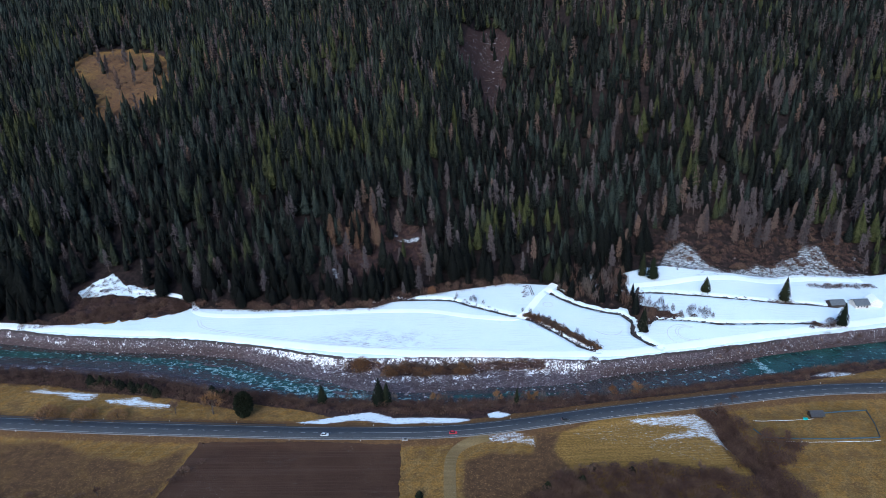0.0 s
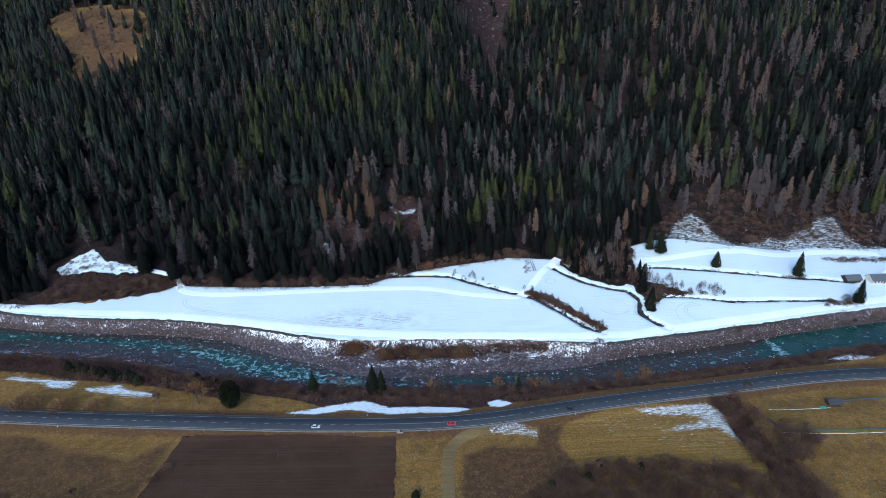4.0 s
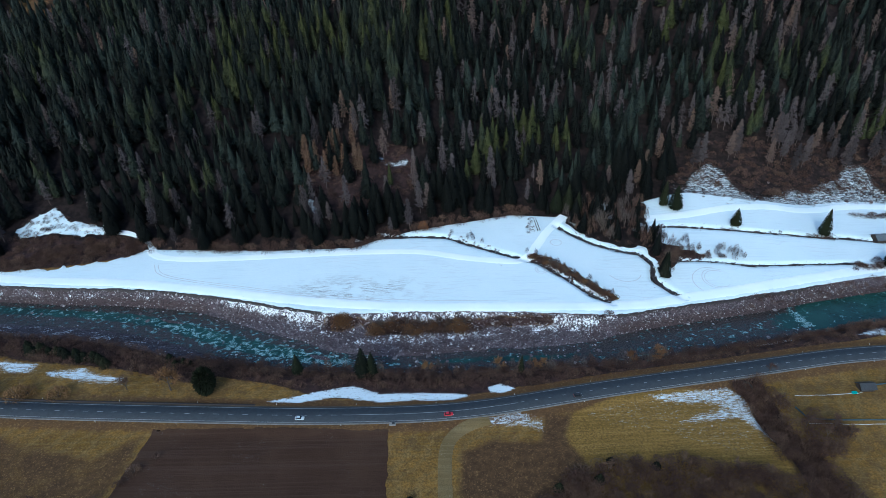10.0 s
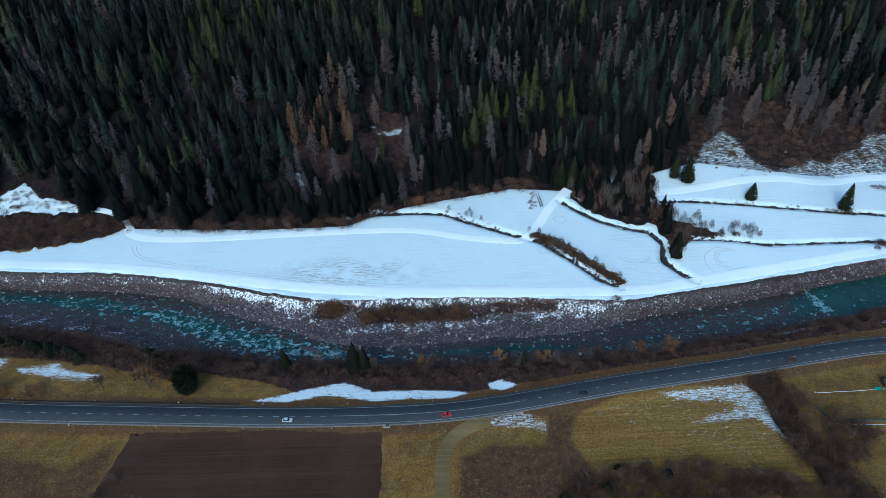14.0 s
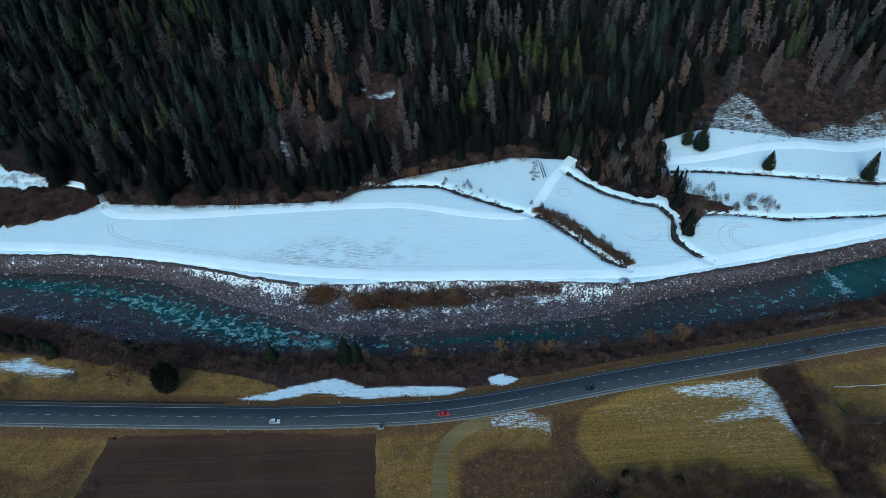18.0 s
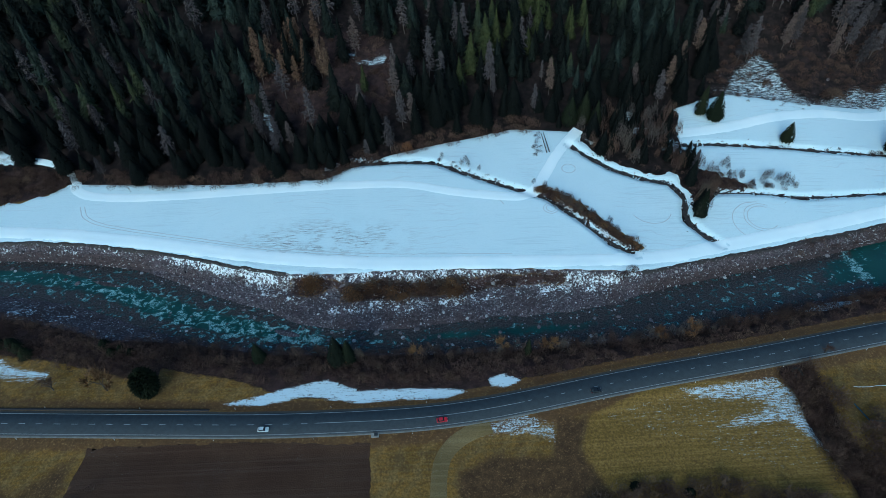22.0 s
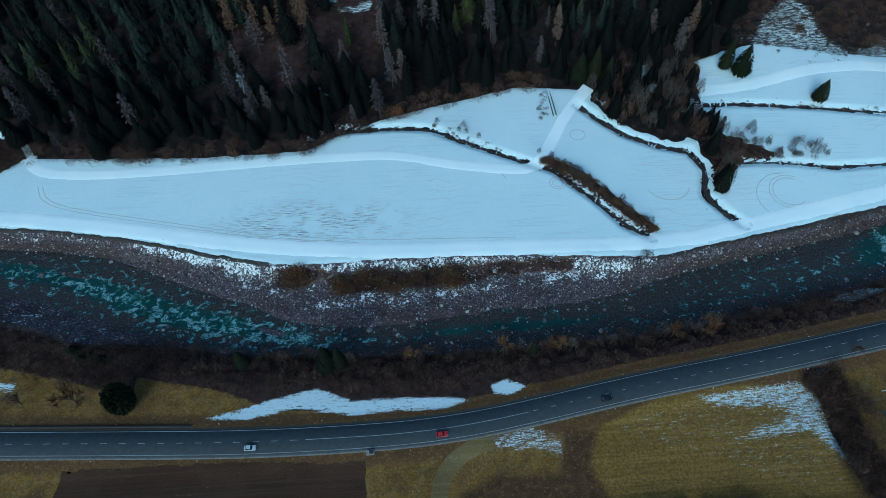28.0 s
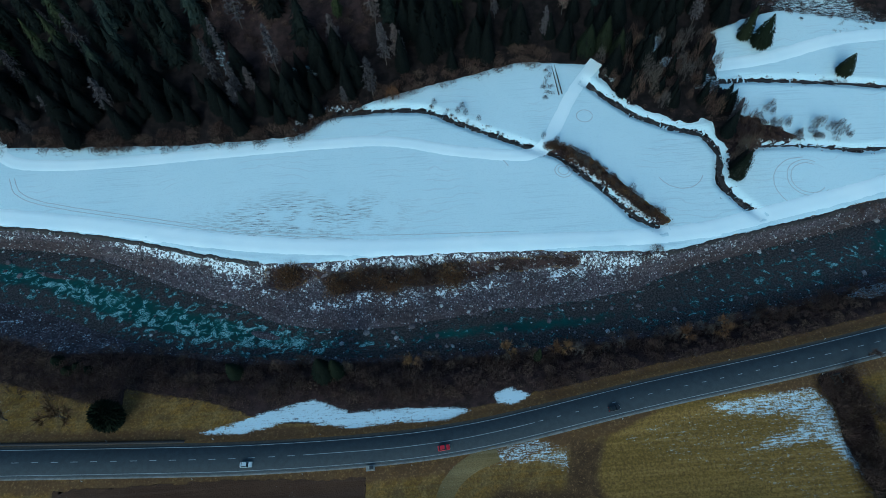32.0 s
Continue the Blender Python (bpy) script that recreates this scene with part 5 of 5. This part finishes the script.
# evergreen shrubs in the bank thicket
low = mesh_of("crown", shaggy(spruce_crown(9, 11, 0.42, rng), 400, 0.5, rng, 0.6), GREEN_SPRUCE)
for x, y, h in [(-186 + 3.4 * i + rng.normal(0, 0.8), 286 - 0.8 * i + rng.normal(0, 1.2), rng.uniform(4.6, 6.6)) for i in range(13)] + [(-118 + 3.6 * i, 276 - i + rng.normal(0, 0.8), rng.uniform(3.6, 5.2)) for i in range(4)] + [(66, 214, 4), (60, 206, 5), (-8, 200, 4), (45, 203, 5), (82, 211, 4)]:
    plant("juniper", [("trunk", trunk_mesh), ("crown", low)], "low dark evergreen shrub in the brown thicket", "bush", "evergreen shrubs", sized(x, y, h, 1.0))

# single bare trees
bare_tree(-111, 258, 15, "tall bare tree with golden twigs beside the road", "", 0.85, bare_gold, 0)
bare_tree(-130, 259, 9, "small dark bare tree beside the road", "", 1.1, bare_meshes, 1)
for x, y, h in ((-191, 256, 5.5), (-187, 257, 4.5), (-174, 255.5, 5), (-171, 257, 4), (-157, 255.5, 4.5)):
    bush(x, y, 1.4 * h, 1.25, "rounded bare bush with fine twigs beside the road", "roadside bushes", gold_meshes)
for x, y, h in ((-104, 222, 3), (-110, 216, 4), (-113, 210, 3), (-118, 203, 4)):
    bush(x, y, h, 1.2, "bare bush at the edge of the ploughed field", "field bushes")
bush(-3.5, 376, 9, 0.55, "russet bare tree at the forest edge", "", russet_meshes, 1, "russet_tree")
for x in list(np.arange(-52, -20, 6.0)) + list(np.arange(-4, 122, 2.5)):
    bare_tree(x + rng.normal(0, 1.0), float(at_x(NEAR_Y, x)) - rng.uniform(2.5, 7.5), rng.uniform(5.5, 10.5), "slender bare alder on the river bank", "river bank alders", 1.0, bare_gold if rng.random() < 0.12 else slender_grey if rng.random() < 0.5 else slender_brown)
for x, y, h in ((150, 221, 9), (156, 226, 10), (160, 222, 8), (146, 228, 8), (141, 240, 8), (136, 248, 7), (146, 258, 6), (64, 210, 8), (92, 212, 7), (110, 207, 8), (50, 205, 8), (120, 205, 7), (-140, 203, 6)):
    bare_tree(x, y, h, "leafless tree standing in the brown thicket", "thicket trees", 1.0)
for i in range(70):
    x, y = in_area(WOODLOT)()
    bare_tree(x, y, rng.uniform(7, 14), "leafless brown tree in the wood by the stream", "stream wood trees", 0.9, slender_grey if i % 3 == 0 else slender_brown)
for i in range(26):
    x, y = in_area(WOODLOT)()
    plant("spruce", [("trunk", trunk_mesh), ("crown", near_crowns[i % 4])], "dark young spruce in the wood by the stream", "tree", "stream wood spruces", sized(x, y, rng.uniform(9, 16), 1.05))
for _ in range(26):
    x, y = in_area([(165, 416), (230, 420), (310, 426), (312, 446), (165, 440)])()
    s, t = trunk_mesh, near_larches[rng.integers(3)]
    plant("larch", [("trunk", pale_trunk), ("crown", t)], "tall bare grey larch on the brown slope", "tree", "slope larches", sized(x, y, rng.uniform(17, 25), 1.1))
rusty = [mesh_of("crown", c, ORANGE_LARCH) for c in NEAR_LARCH]
for _ in range(18):
    x, y = in_area([(-80, 404), (-40, 412), (-30, 428), (-60, 434), (-78, 426)])()
    plant("larch", [("trunk", pale_trunk), ("crown", rusty[rng.integers(3)])], "bare orange-grey larch in a forest glade", "tree", "glade larches", sized(x, y, rng.uniform(14, 22), 1.1))

snag = mesh_of("trunk", trunk_of(0.6, 1.0, 0.014), GREY_TWIG)
for x, y in ((-352, 690), (-330, 662), (-318, 640), (-308, 655), (-340, 710), (-296, 690), (-372, 716)):
    root = tagged(new("dead_larch"), "tall pale dead larch standing alone in the clearing", "tree", "clearing larches")
    root.matrix_world = sized(x, y, rng.uniform(20, 27), 1.0)
    part("trunk", snag, root)
    part("crown", near_larches[rng.integers(3)], root)
for x, y in in_spots(rng, CLEARING, 26) + in_spots(rng, SCREE, 10):
    root = tagged(new("felled_log"), "pale felled log lying on the cleared slope", "log", "felled logs")
    root.matrix_world = pose(x, y, float(height(x, y)) + 0.35, 90, rng.uniform(-15, 15), rng.uniform(40, 140)) @ Matrix.Diagonal((22, 22, rng.uniform(6, 13), 1))
    part("stem", snag, root)

# ---- stones of the river ----
def stone(rng, sub):
    bm = bmesh.new()
    bmesh.ops.create_icosphere(bm, subdivisions=sub, radius=1.0)
    s = rng.uniform(0.55, 1.1, 3) * (1, 1, 0.7)
    for v in bm.verts:
        v.co = Vector([c * k for c, k in zip(v.co * (1 + rng.normal(0, 0.13)), s)])
    co = np.array([v.co[:] for v in bm.verts])
    tri = np.array([[v.index for v in f.verts] for f in bm.faces])
    bm.free()
    return co, tri


boulders = [mesh_of("boulder", stone(rng, 2), STONE) for _ in range(6)]
PEBBLES = [stone(rng, 1) for _ in range(6)]
bed = lambda x, y: max(-0.15, float(height(x, y)))
n_big = 0
while n_big < 280:
    x = rng.uniform(-210, 210)
    fy_, ey_, ny_ = (float(at_x(t, x)) for t in (FAR_Y, EDGE_Y, NEAR_Y))
    mode = rng.random()
    y = rng.uniform(ey_ - 5, ey_ - 0.5) if mode < 0.35 else rng.uniform(fy_ - 6, ey_ - 2) if mode < 0.7 else rng.uniform(ny_, fy_)
    r = 0.35 + 0.75 * rng.random() ** 2.2
    ob = tagged(new("boulder", boulders[n_big % 6]), "rounded grey boulder in the river bed", "rock", "river boulders")
    ob.matrix_world = pose(x, y, bed(x, y) + 0.1 * r, 0, 0, rng.uniform(0, 360)) @ Matrix.Diagonal((r, r, r, 1))
    n_big += 1
for x, y, r in ((-17, 282.2, 1.5), (-7.5, 281.7, 1.2), (-1, 283.5, 1.3), (27, 288, 0.9), (-144, 314.8, 1.5), (-104, 316, 1.2), (-150, 317, 1.0), (1.4, 294.9, 1.2)):
    ob = tagged(new("boulder", boulders[int(r * 10) % 6]), "large pale boulder at the water's edge", "rock", "large river boulders")
    ob.matrix_world = pose(x, y, bed(x, y) + 0.1, 0, 0, rng.uniform(0, 360)) @ Matrix.Diagonal((r, r, r, 1))
n = 14000
sx, mode, u, kind_ = rng.uniform(-230, 230, n), rng.random(n), rng.random(n), rng.integers(0, 6, n)
fy_, ey_, ny_ = (at_x(t, sx) for t in (FAR_Y, EDGE_Y, NEAR_Y))
lo = np.select([mode < 0.38, mode < 0.82, mode < 0.95], [ey_ - 5.5, fy_ - 2, ny_ - 2 - 12 * (1 - step(sx, -128, -84))], ny_)
hi = np.select([mode < 0.38, mode < 0.82, mode < 0.95], [ey_, ey_ - 3, ny_ + 4], fy_)
sy = lo + (hi - lo) * u
sr = 0.13 + 0.42 * rng.random(n) ** 2.2
sz = np.maximum(-0.15, height(sx, sy)) + 0.05 * sr
keep_ = ~(((sx > 88) | (sx < -110)) & (sy < ey_ - 2.5) & (sy > ny_ + 5)) | (rng.random(n) < 0.3)
small = np.stack((sx, sy, sz, sr, np.ones(n), rng.uniform(0, 6.3, n), kind_), -1)[keep_]
joined("river_stones", PEBBLES, small, STONE, "grey and reddish stones of the gravel banks", "stones", rng)

# ---- built things ----
def box_part(name, size, at, mat, parent, label="", bevel=0.0, turn=0.0):
    bm = bmesh.new()
    bmesh.ops.create_cube(bm, size=1.0)
    bmesh.ops.scale(bm, vec=size, verts=bm.verts)
    if bevel:
        bmesh.ops.bevel(bm, geom=bm.edges[:], offset=bevel, segments=2, affect="EDGES")
    bmesh.ops.transform(bm, matrix=pose(*at, 0, 0, turn), verts=bm.verts)
    me = bpy.data.meshes.new(name)
    bm.to_mesh(me)
    bm.free()
    me.materials.append(mat)
    return part(name, me, parent, label)


def roof_mesh(name, length, depth, rise, over, thick, mat):
    """Two slabs that meet at a ridge along x."""
    a, d = length / 2 + over, depth / 2 + over
    slope = rise / (depth / 2)
    lo = -over * slope
    top = [(-a, -d, lo), (a, -d, lo), (a, 0, rise), (-a, 0, rise), (a, d, lo), (-a, d, lo)]
    co = np.array([(x, y, z + thick) for x, y, z in top] + top)
    quads = np.array([(0, 1, 2, 3), (3, 2, 4, 5), (7, 6, 9, 8), (8, 9, 11, 10), (0, 6, 7, 1), (4, 10, 11, 5), (1, 7, 8, 2), (2, 8, 10, 4), (5, 11, 9, 3), (3, 9, 6, 0)])
    me = raw_mesh(name, co, quads)
    me.materials.append(mat)
    return me


PLASTER = plain("plaster", (0.5, 0.49, 0.46), 0.85, 0.2, vary=0.1, scale=1.0)
PLANKS = plain("dark_planks", (0.042, 0.033, 0.028), 0.85, 0.2, scale=2)
SLATE = plain("slate_roof", (0.085, 0.10, 0.115), 0.7, 0.3, scale=1.5)
GLASS = plain("window_glass", (0.02, 0.025, 0.03), 0.1, 0.5)
NET = plain("blue_net", (0.035, 0.07, 0.10), 0.7, 0.2)
CONCRETE = plain("concrete", (0.24, 0.235, 0.225), 0.9, 0.2, scale=2)
STEEL = plain("dark_steel", (0.05, 0.052, 0.055), 0.5, 0.4, 0.3)
TURQ = plain("turquoise_plastic", (0.02, 0.3, 0.27), 0.5, 0.4)


def house(name, x, y, turn, length, depth, wall, rise, wall_mat, roof_mat, label, windows):
    root = tagged(new(name), label, "building")
    root.matrix_world = pose(x, y, float(height(x, y)) - 0.3, 0, 0, turn)
    box_part("wall", (length, depth, wall), (0, 0, wall / 2), wall_mat, root)
    gable = raw_mesh("gable", np.array([(-length / 2 + 0.01, -depth / 2, wall), (-length / 2 + 0.01, depth / 2, wall), (-length / 2 + 0.01, 0, wall + rise), (length / 2 - 0.01, -depth / 2, wall), (length / 2 - 0.01, depth / 2, wall), (length / 2 - 0.01, 0, wall + rise)]), np.array([(0, 2, 1), (3, 4, 5), (0, 3, 5), (0, 5, 2), (1, 2, 5), (1, 5, 4)]))
    gable.materials.append(wall_mat)
    part("gable", gable, root)
    r = part("roof", roof_mesh("roof", length, depth, rise, 0.7, 0.18, roof_mat), root)
    r.location = (0, 0, wall + 0.01)
    for wx, wz in windows:
        w = box_part("window", (1.0, 0.12, 1.2), (wx, -depth / 2 - 0.02, wz), GLASS, root)
        box_part("sill", (1.2, 0.2, 0.08), (wx, -depth / 2 - 0.08, wz - 0.66), CONCRETE, w)
    box_part("door", (1.1, 0.12, 2.05), (length / 2 - 1.4, -depth / 2 - 0.03, 1.32), PLANKS, root, "dark wooden door")
    return root


house("barn", 262, 364, 4, 9, 6, 2.6, 2.0, PLANKS, SLATE, "low wooden barn with a grey slate roof in the snow", [])
house("farmhouse", 277, 363, 4, 9, 7, 3.0, 2.4, PLASTER, SLATE, "pale farmhouse with a grey roof beside the snow meadow", [(-3, 1.7), (-0.8, 1.7), (1.2, 1.7)])
house("side_house", 288, 365, 80, 8, 7, 3.6, 2.6, PLASTER, PACKED, "white farmhouse with snow on its roof", [(-2, 2.0), (0.4, 2.0)])
house("field_shed", 181.5, 247.5, 2, 5.5, 3.6, 2.2, 1.2, PLANKS, STEEL, "small dark wooden shed in a fenced pasture", [])
tub = tagged(new("water_tub"), "turquoise plastic tub beside the pasture shed", "tub")
tub.matrix_world = pose(175.5, 245, float(height(175.5, 245)) - 0.02)
box_part("basin", (2.0, 1.0, 0.7), (0, 0, 0.35), TURQ, tub, bevel=0.12)
box_part("rim", (2.2, 1.2, 0.08), (0, 0, 0.71), TURQ, tub)

fence = tagged(new("pasture_fence"), "blue net fence round a small pasture", "fence")
FENCE = [(184.5, 249), (196, 250.5), (209, 251.5), (206, 241), (201.5, 230.5), (180, 230), (160, 230.5), (149, 231.5), (147, 238)]
for (ax, ay), (bx, by) in zip(FENCE, FENCE[1:]):
    n = max(2, int(math.hypot(bx - ax, by - ay) / 4))
    for i in range(n):
        x, y = ax + (bx - ax) * i / n, ay + (by - ay) * i / n
        box_part("post", (0.09, 0.09, 1.2), (x, y, float(height(x, y)) + 0.55), STEEL, fence)
    m = 12
    t = np.linspace(0, 1, m)
    lx, ly = ax + (bx - ax) * t, ay + (by - ay) * t
    lz = height(lx, ly)
    nxy = np.array((ay - by, bx - ax)) / math.hypot(bx - ax, by - ay) * 0.02
    co = np.concatenate([np.stack((lx + s * nxy[0], ly + s * nxy[1], lz + k), -1) for s, k in ((1, 0.05), (1, 0.75), (-1, 0.75), (-1, 0.05))])
    quads = np.array([(a * m + i, a * m + i + 1, ((a + 1) % 4) * m + i + 1, ((a + 1) % 4) * m + i) for a in range(4) for i in range(m - 1)])
    me = raw_mesh("net", co, quads)
    me.materials.append(NET)
    part("net", me, fence)
for line in ([(148, 229.3), (160, 228.6), (180, 228.2), (201, 228.8)], [(184, 247), (178, 245), (168, 244.6), (150, 244.5)]):
    thing("snow_strip", band("snow_strip", line, [(-0.10, -0.02), (-0.04, 0.06), (0.04, 0.06), (0.10, -0.02)], 1.0, None, 0.6), PACKED, "thin strip of snow left along the pasture fence", "snow", "fence snow", "structure")

# roadside box, posts, culvert, gutter
hatch = tagged(new("roadside_box"), "small grey concrete box beside the road", "box")
hatch.matrix_world = pose(-15.5, 235.8, float(height(-15.5, 235.8)), 0, 0, 2)
box_part("base", (2.6, 1.6, 0.5), (0, 0, 0.2), CONCRETE, hatch, bevel=0.05)
box_part("lid", (1.2, 1.0, 0.5), (0.3, 0, 0.7), STEEL, hatch, "dark steel lid", bevel=0.05)
culvert = tagged(new("culvert"), "dark concrete culvert where the stream passes below the road", "culvert", kind="structure")
culvert.matrix_world = pose(134, 253.2, 7.6, 0, 0, 8)
box_part("headwall", (2.6, 0.4, 1.3), (0, 0, 0), STEEL, culvert, bevel=0.04)
# no hole: a dark slab stands for the shade inside the opening
box_part("opening", (1.6, 0.06, 0.9), (0, -0.22, -0.2), MUD, culvert, "dark slab painted as the shaded opening of the culvert")
box_part("side_wall", (0.3, 3.0, 1.0), (-1.3, -1.5, -0.2), STEEL, culvert, bevel=0.04)
box_part("side_wall", (0.3, 3.0, 1.0), (1.3, -1.5, -0.2), STEEL, culvert, bevel=0.04)
thing("gutter", band("gutter", [(x, float(at_x(ROAD_Y, x)) + 5.5) for x in range(-300, -60, 12)], [(-0.45, 0.08), (-0.4, 0.16), (0.4, 0.16), (0.45, 0.08)], 2.0, road_top), MUD, "dark wet gutter along the road", "gutter", kind="structure")
WHITE = plain("white_plastic", (0.7, 0.7, 0.7), 0.5, 0.4, vary=0.05)
post = tagged(new("delineator_post"), "white roadside marker post with a black band", "post", "roadside posts")
box_part("shaft", (0.14, 0.14, 1.0), (0, 0, 0.5), WHITE, post, bevel=0.02)
box_part("band", (0.15, 0.15, 0.18), (0, 0, 0.82), STEEL, post, "black reflector band")
post.matrix_world = pose(-200, float(at_x(ROAD_Y, -200)) - 5.6, 6.3)
for k, x in enumerate(range(-168, 240, 33)):
    for s in (-5.6, 5.8):
        copy_thing(post, pose(x + 5 * (s > 0), float(at_x(ROAD_Y, x)) + s, float(road_top(x, 0)) - 0.25))


# ---- vehicles ----
def car(x, lane, facing, paint, label):
    y = float(at_x(ROAD_Y, x)) + lane
    slope = math.degrees(math.atan2(float(at_x(ROAD_Y, x + 3) - at_x(ROAD_Y, x - 3)), 6))
    root = tagged(new("car"), label, "car", "cars on the road")
    root.matrix_world = pose(x, y, float(road_top(x, y)) + 0.15, 0, 0, slope + facing) @ Matrix.Diagonal((0.86, 0.9, 0.9, 1))
    box_part("body", (4.3, 1.78, 0.62), (0, 0, 0.58), paint, root, bevel=0.16)
    bm = bmesh.new()
    lo = [(-1.75, 0.8), (0.95, 0.8)]
    ring = [[bm.verts.new((px, s * py, 0.86)) for px, py in lo] for s in (-1, 1)]
    top = [[bm.verts.new((px, s * 0.62, 1.42)) for px in (-1.3, 0.25)] for s in (-1, 1)]
    for q in ((ring[0][0], ring[0][1], top[0][1], top[0][0]), (ring[1][1], ring[1][0], top[1][0], top[1][1]), (ring[0][1], ring[1][1], top[1][1], top[0][1]), (ring[1][0], ring[0][0], top[0][0], top[1][0])):
        bm.faces.new(q)
    me = bpy.data.meshes.new("cabin_glass")
    bm.to_mesh(me)
    bm.free()
    me.materials.append(GLASS)
    part("cabin_glass", me, root, "dark tinted windows")
    box_part("roof", (1.6, 1.28, 0.07), (-0.52, 0, 1.44), paint, root, bevel=0.03)
    for wx in (-1.35, 1.35):
        for wy in (-0.8, 0.8):
            bm = bmesh.new()
            bmesh.ops.create_cone(bm, cap_ends=True, segments=16, radius1=0.32, radius2=0.32, depth=0.22)
            bmesh.ops.transform(bm, matrix=pose(wx, wy, 0.32, 90), verts=bm.verts)
            me = bpy.data.meshes.new("wheel")
            bm.to_mesh(me)
            bm.free()
            me.materials.append(STEEL)
            w = part("wheel", me, root)
            box_part("rim", (0.3, 0.03, 0.3), (wx, wy * 1.14, 0.32), CONCRETE, w, bevel=0.01)
    for wy in (-0.62, 0.62):
        box_part("headlight", (0.1, 0.34, 0.14), (2.12, wy, 0.68), WHITE, root)
        box_part("tail_light", (0.1, 0.34, 0.14), (-2.12, wy, 0.70), plain("red_lens", (0.4, 0.02, 0.02), 0.3, 0.5), root)


car(-53, -1.9, 0, plain("silver_paint", (0.55, 0.6, 0.62), 0.35, 0.5, 0.2, 0.04), "light silver car driving on the road")
car(7, -1.9, 0, plain("red_paint", (0.42, 0.015, 0.03), 0.35, 0.5, 0.0, 0.05), "red car driving on the road")
car(61, -1.9, 0, plain("black_paint", (0.015, 0.016, 0.02), 0.35, 0.5, 0.0, 0.05), "black car driving on the road")

# stones and low tufts on the ditch banks
wet = []
for key, (line, w) in DITCHES.items():
    pick_ = near_line(line, 0.0, 1.1 + 0.4 * w)
    wet += [(*pick_(), rng.uniform(0.15, 0.5)) for _ in range(170 if key != "field_ditch" else 90)]
wet = np.array(wet)
joined("ditch_stones", PEBBLES, np.stack((wet[:, 0], wet[:, 1], height(wet[:, 0], wet[:, 1]) + 0.12, wet[:, 2], np.ones(len(wet)), rng.uniform(0, 6.3, len(wet)), rng.integers(0, 6, len(wet))), -1), STONE, "dark and pale stones along the meadow ditches", "stones", rng)
for _ in range(46):
    x, y = in_area([(152, 407), (206, 400), (312, 404), (312, 424), (190, 412), (160, 424)])()
    r = rng.uniform(0.5, 1.3)
    ob = tagged(new("rock", boulders[rng.integers(6)]), "dark rock showing through the snow on the slope", "rock", "slope rocks")
    ob.matrix_world = pose(x, y, float(height(x, y)) + 0.1, 0, 0, rng.uniform(0, 360)) @ Matrix.Diagonal((r, r, r, 1))

# logs beside the ramp, a heap of cut branches and low dark shrubs on the snowy slope
for x, y, a, n in ((63.2, 380.5, 2, 16), (64.5, 381, 2.6, 16)):
    root = tagged(new("felled_log"), "dark felled trunk lying beside the snow ramp", "log", "ramp logs")
    root.matrix_world = pose(x, y - n / 2, float(height(x, y)) + 0.45, -88, 0, a) @ Matrix.Diagonal((17, 17, n, 1))
    part("stem", mesh_of("stem", trunk_of(0.6, 1.0, 0.014), BARK), root)
for _ in range(14):
    x, y = in_area([(56, 372), (61, 371), (63, 388), (60, 389)])()
    bush(x, y, rng.uniform(0.8, 1.8), 1.3, "low heap of brown brushwood beside the ramp", "ramp brushwood", name="brushwood")
for _ in range(22):
    x, y = in_area([(181, 394), (197, 394), (200, 402), (190, 401)])()
    bush(x, y, rng.uniform(0.5, 1.1), 1.7, "cut dark branches lying in the snow", "slope brushwood", name="brushwood")
for _ in range(60):
    x, y = in_area([(162, 402), (171, 420), (182, 426), (192, 410), (212, 402), (232, 411), (256, 417), (276, 428), (288, 424), (300, 408), (262, 405), (205, 396)])()
    bush(x, y, rng.uniform(1.0, 2.6), 1.15, "dark leafless shrub on the snowy slope", "snow slope shrubs", name="slope_shrub")
bush(216, 404.5, 6.5, 1.1, "large dark brown bush at the foot of the slope", "slope bushes", k=6)
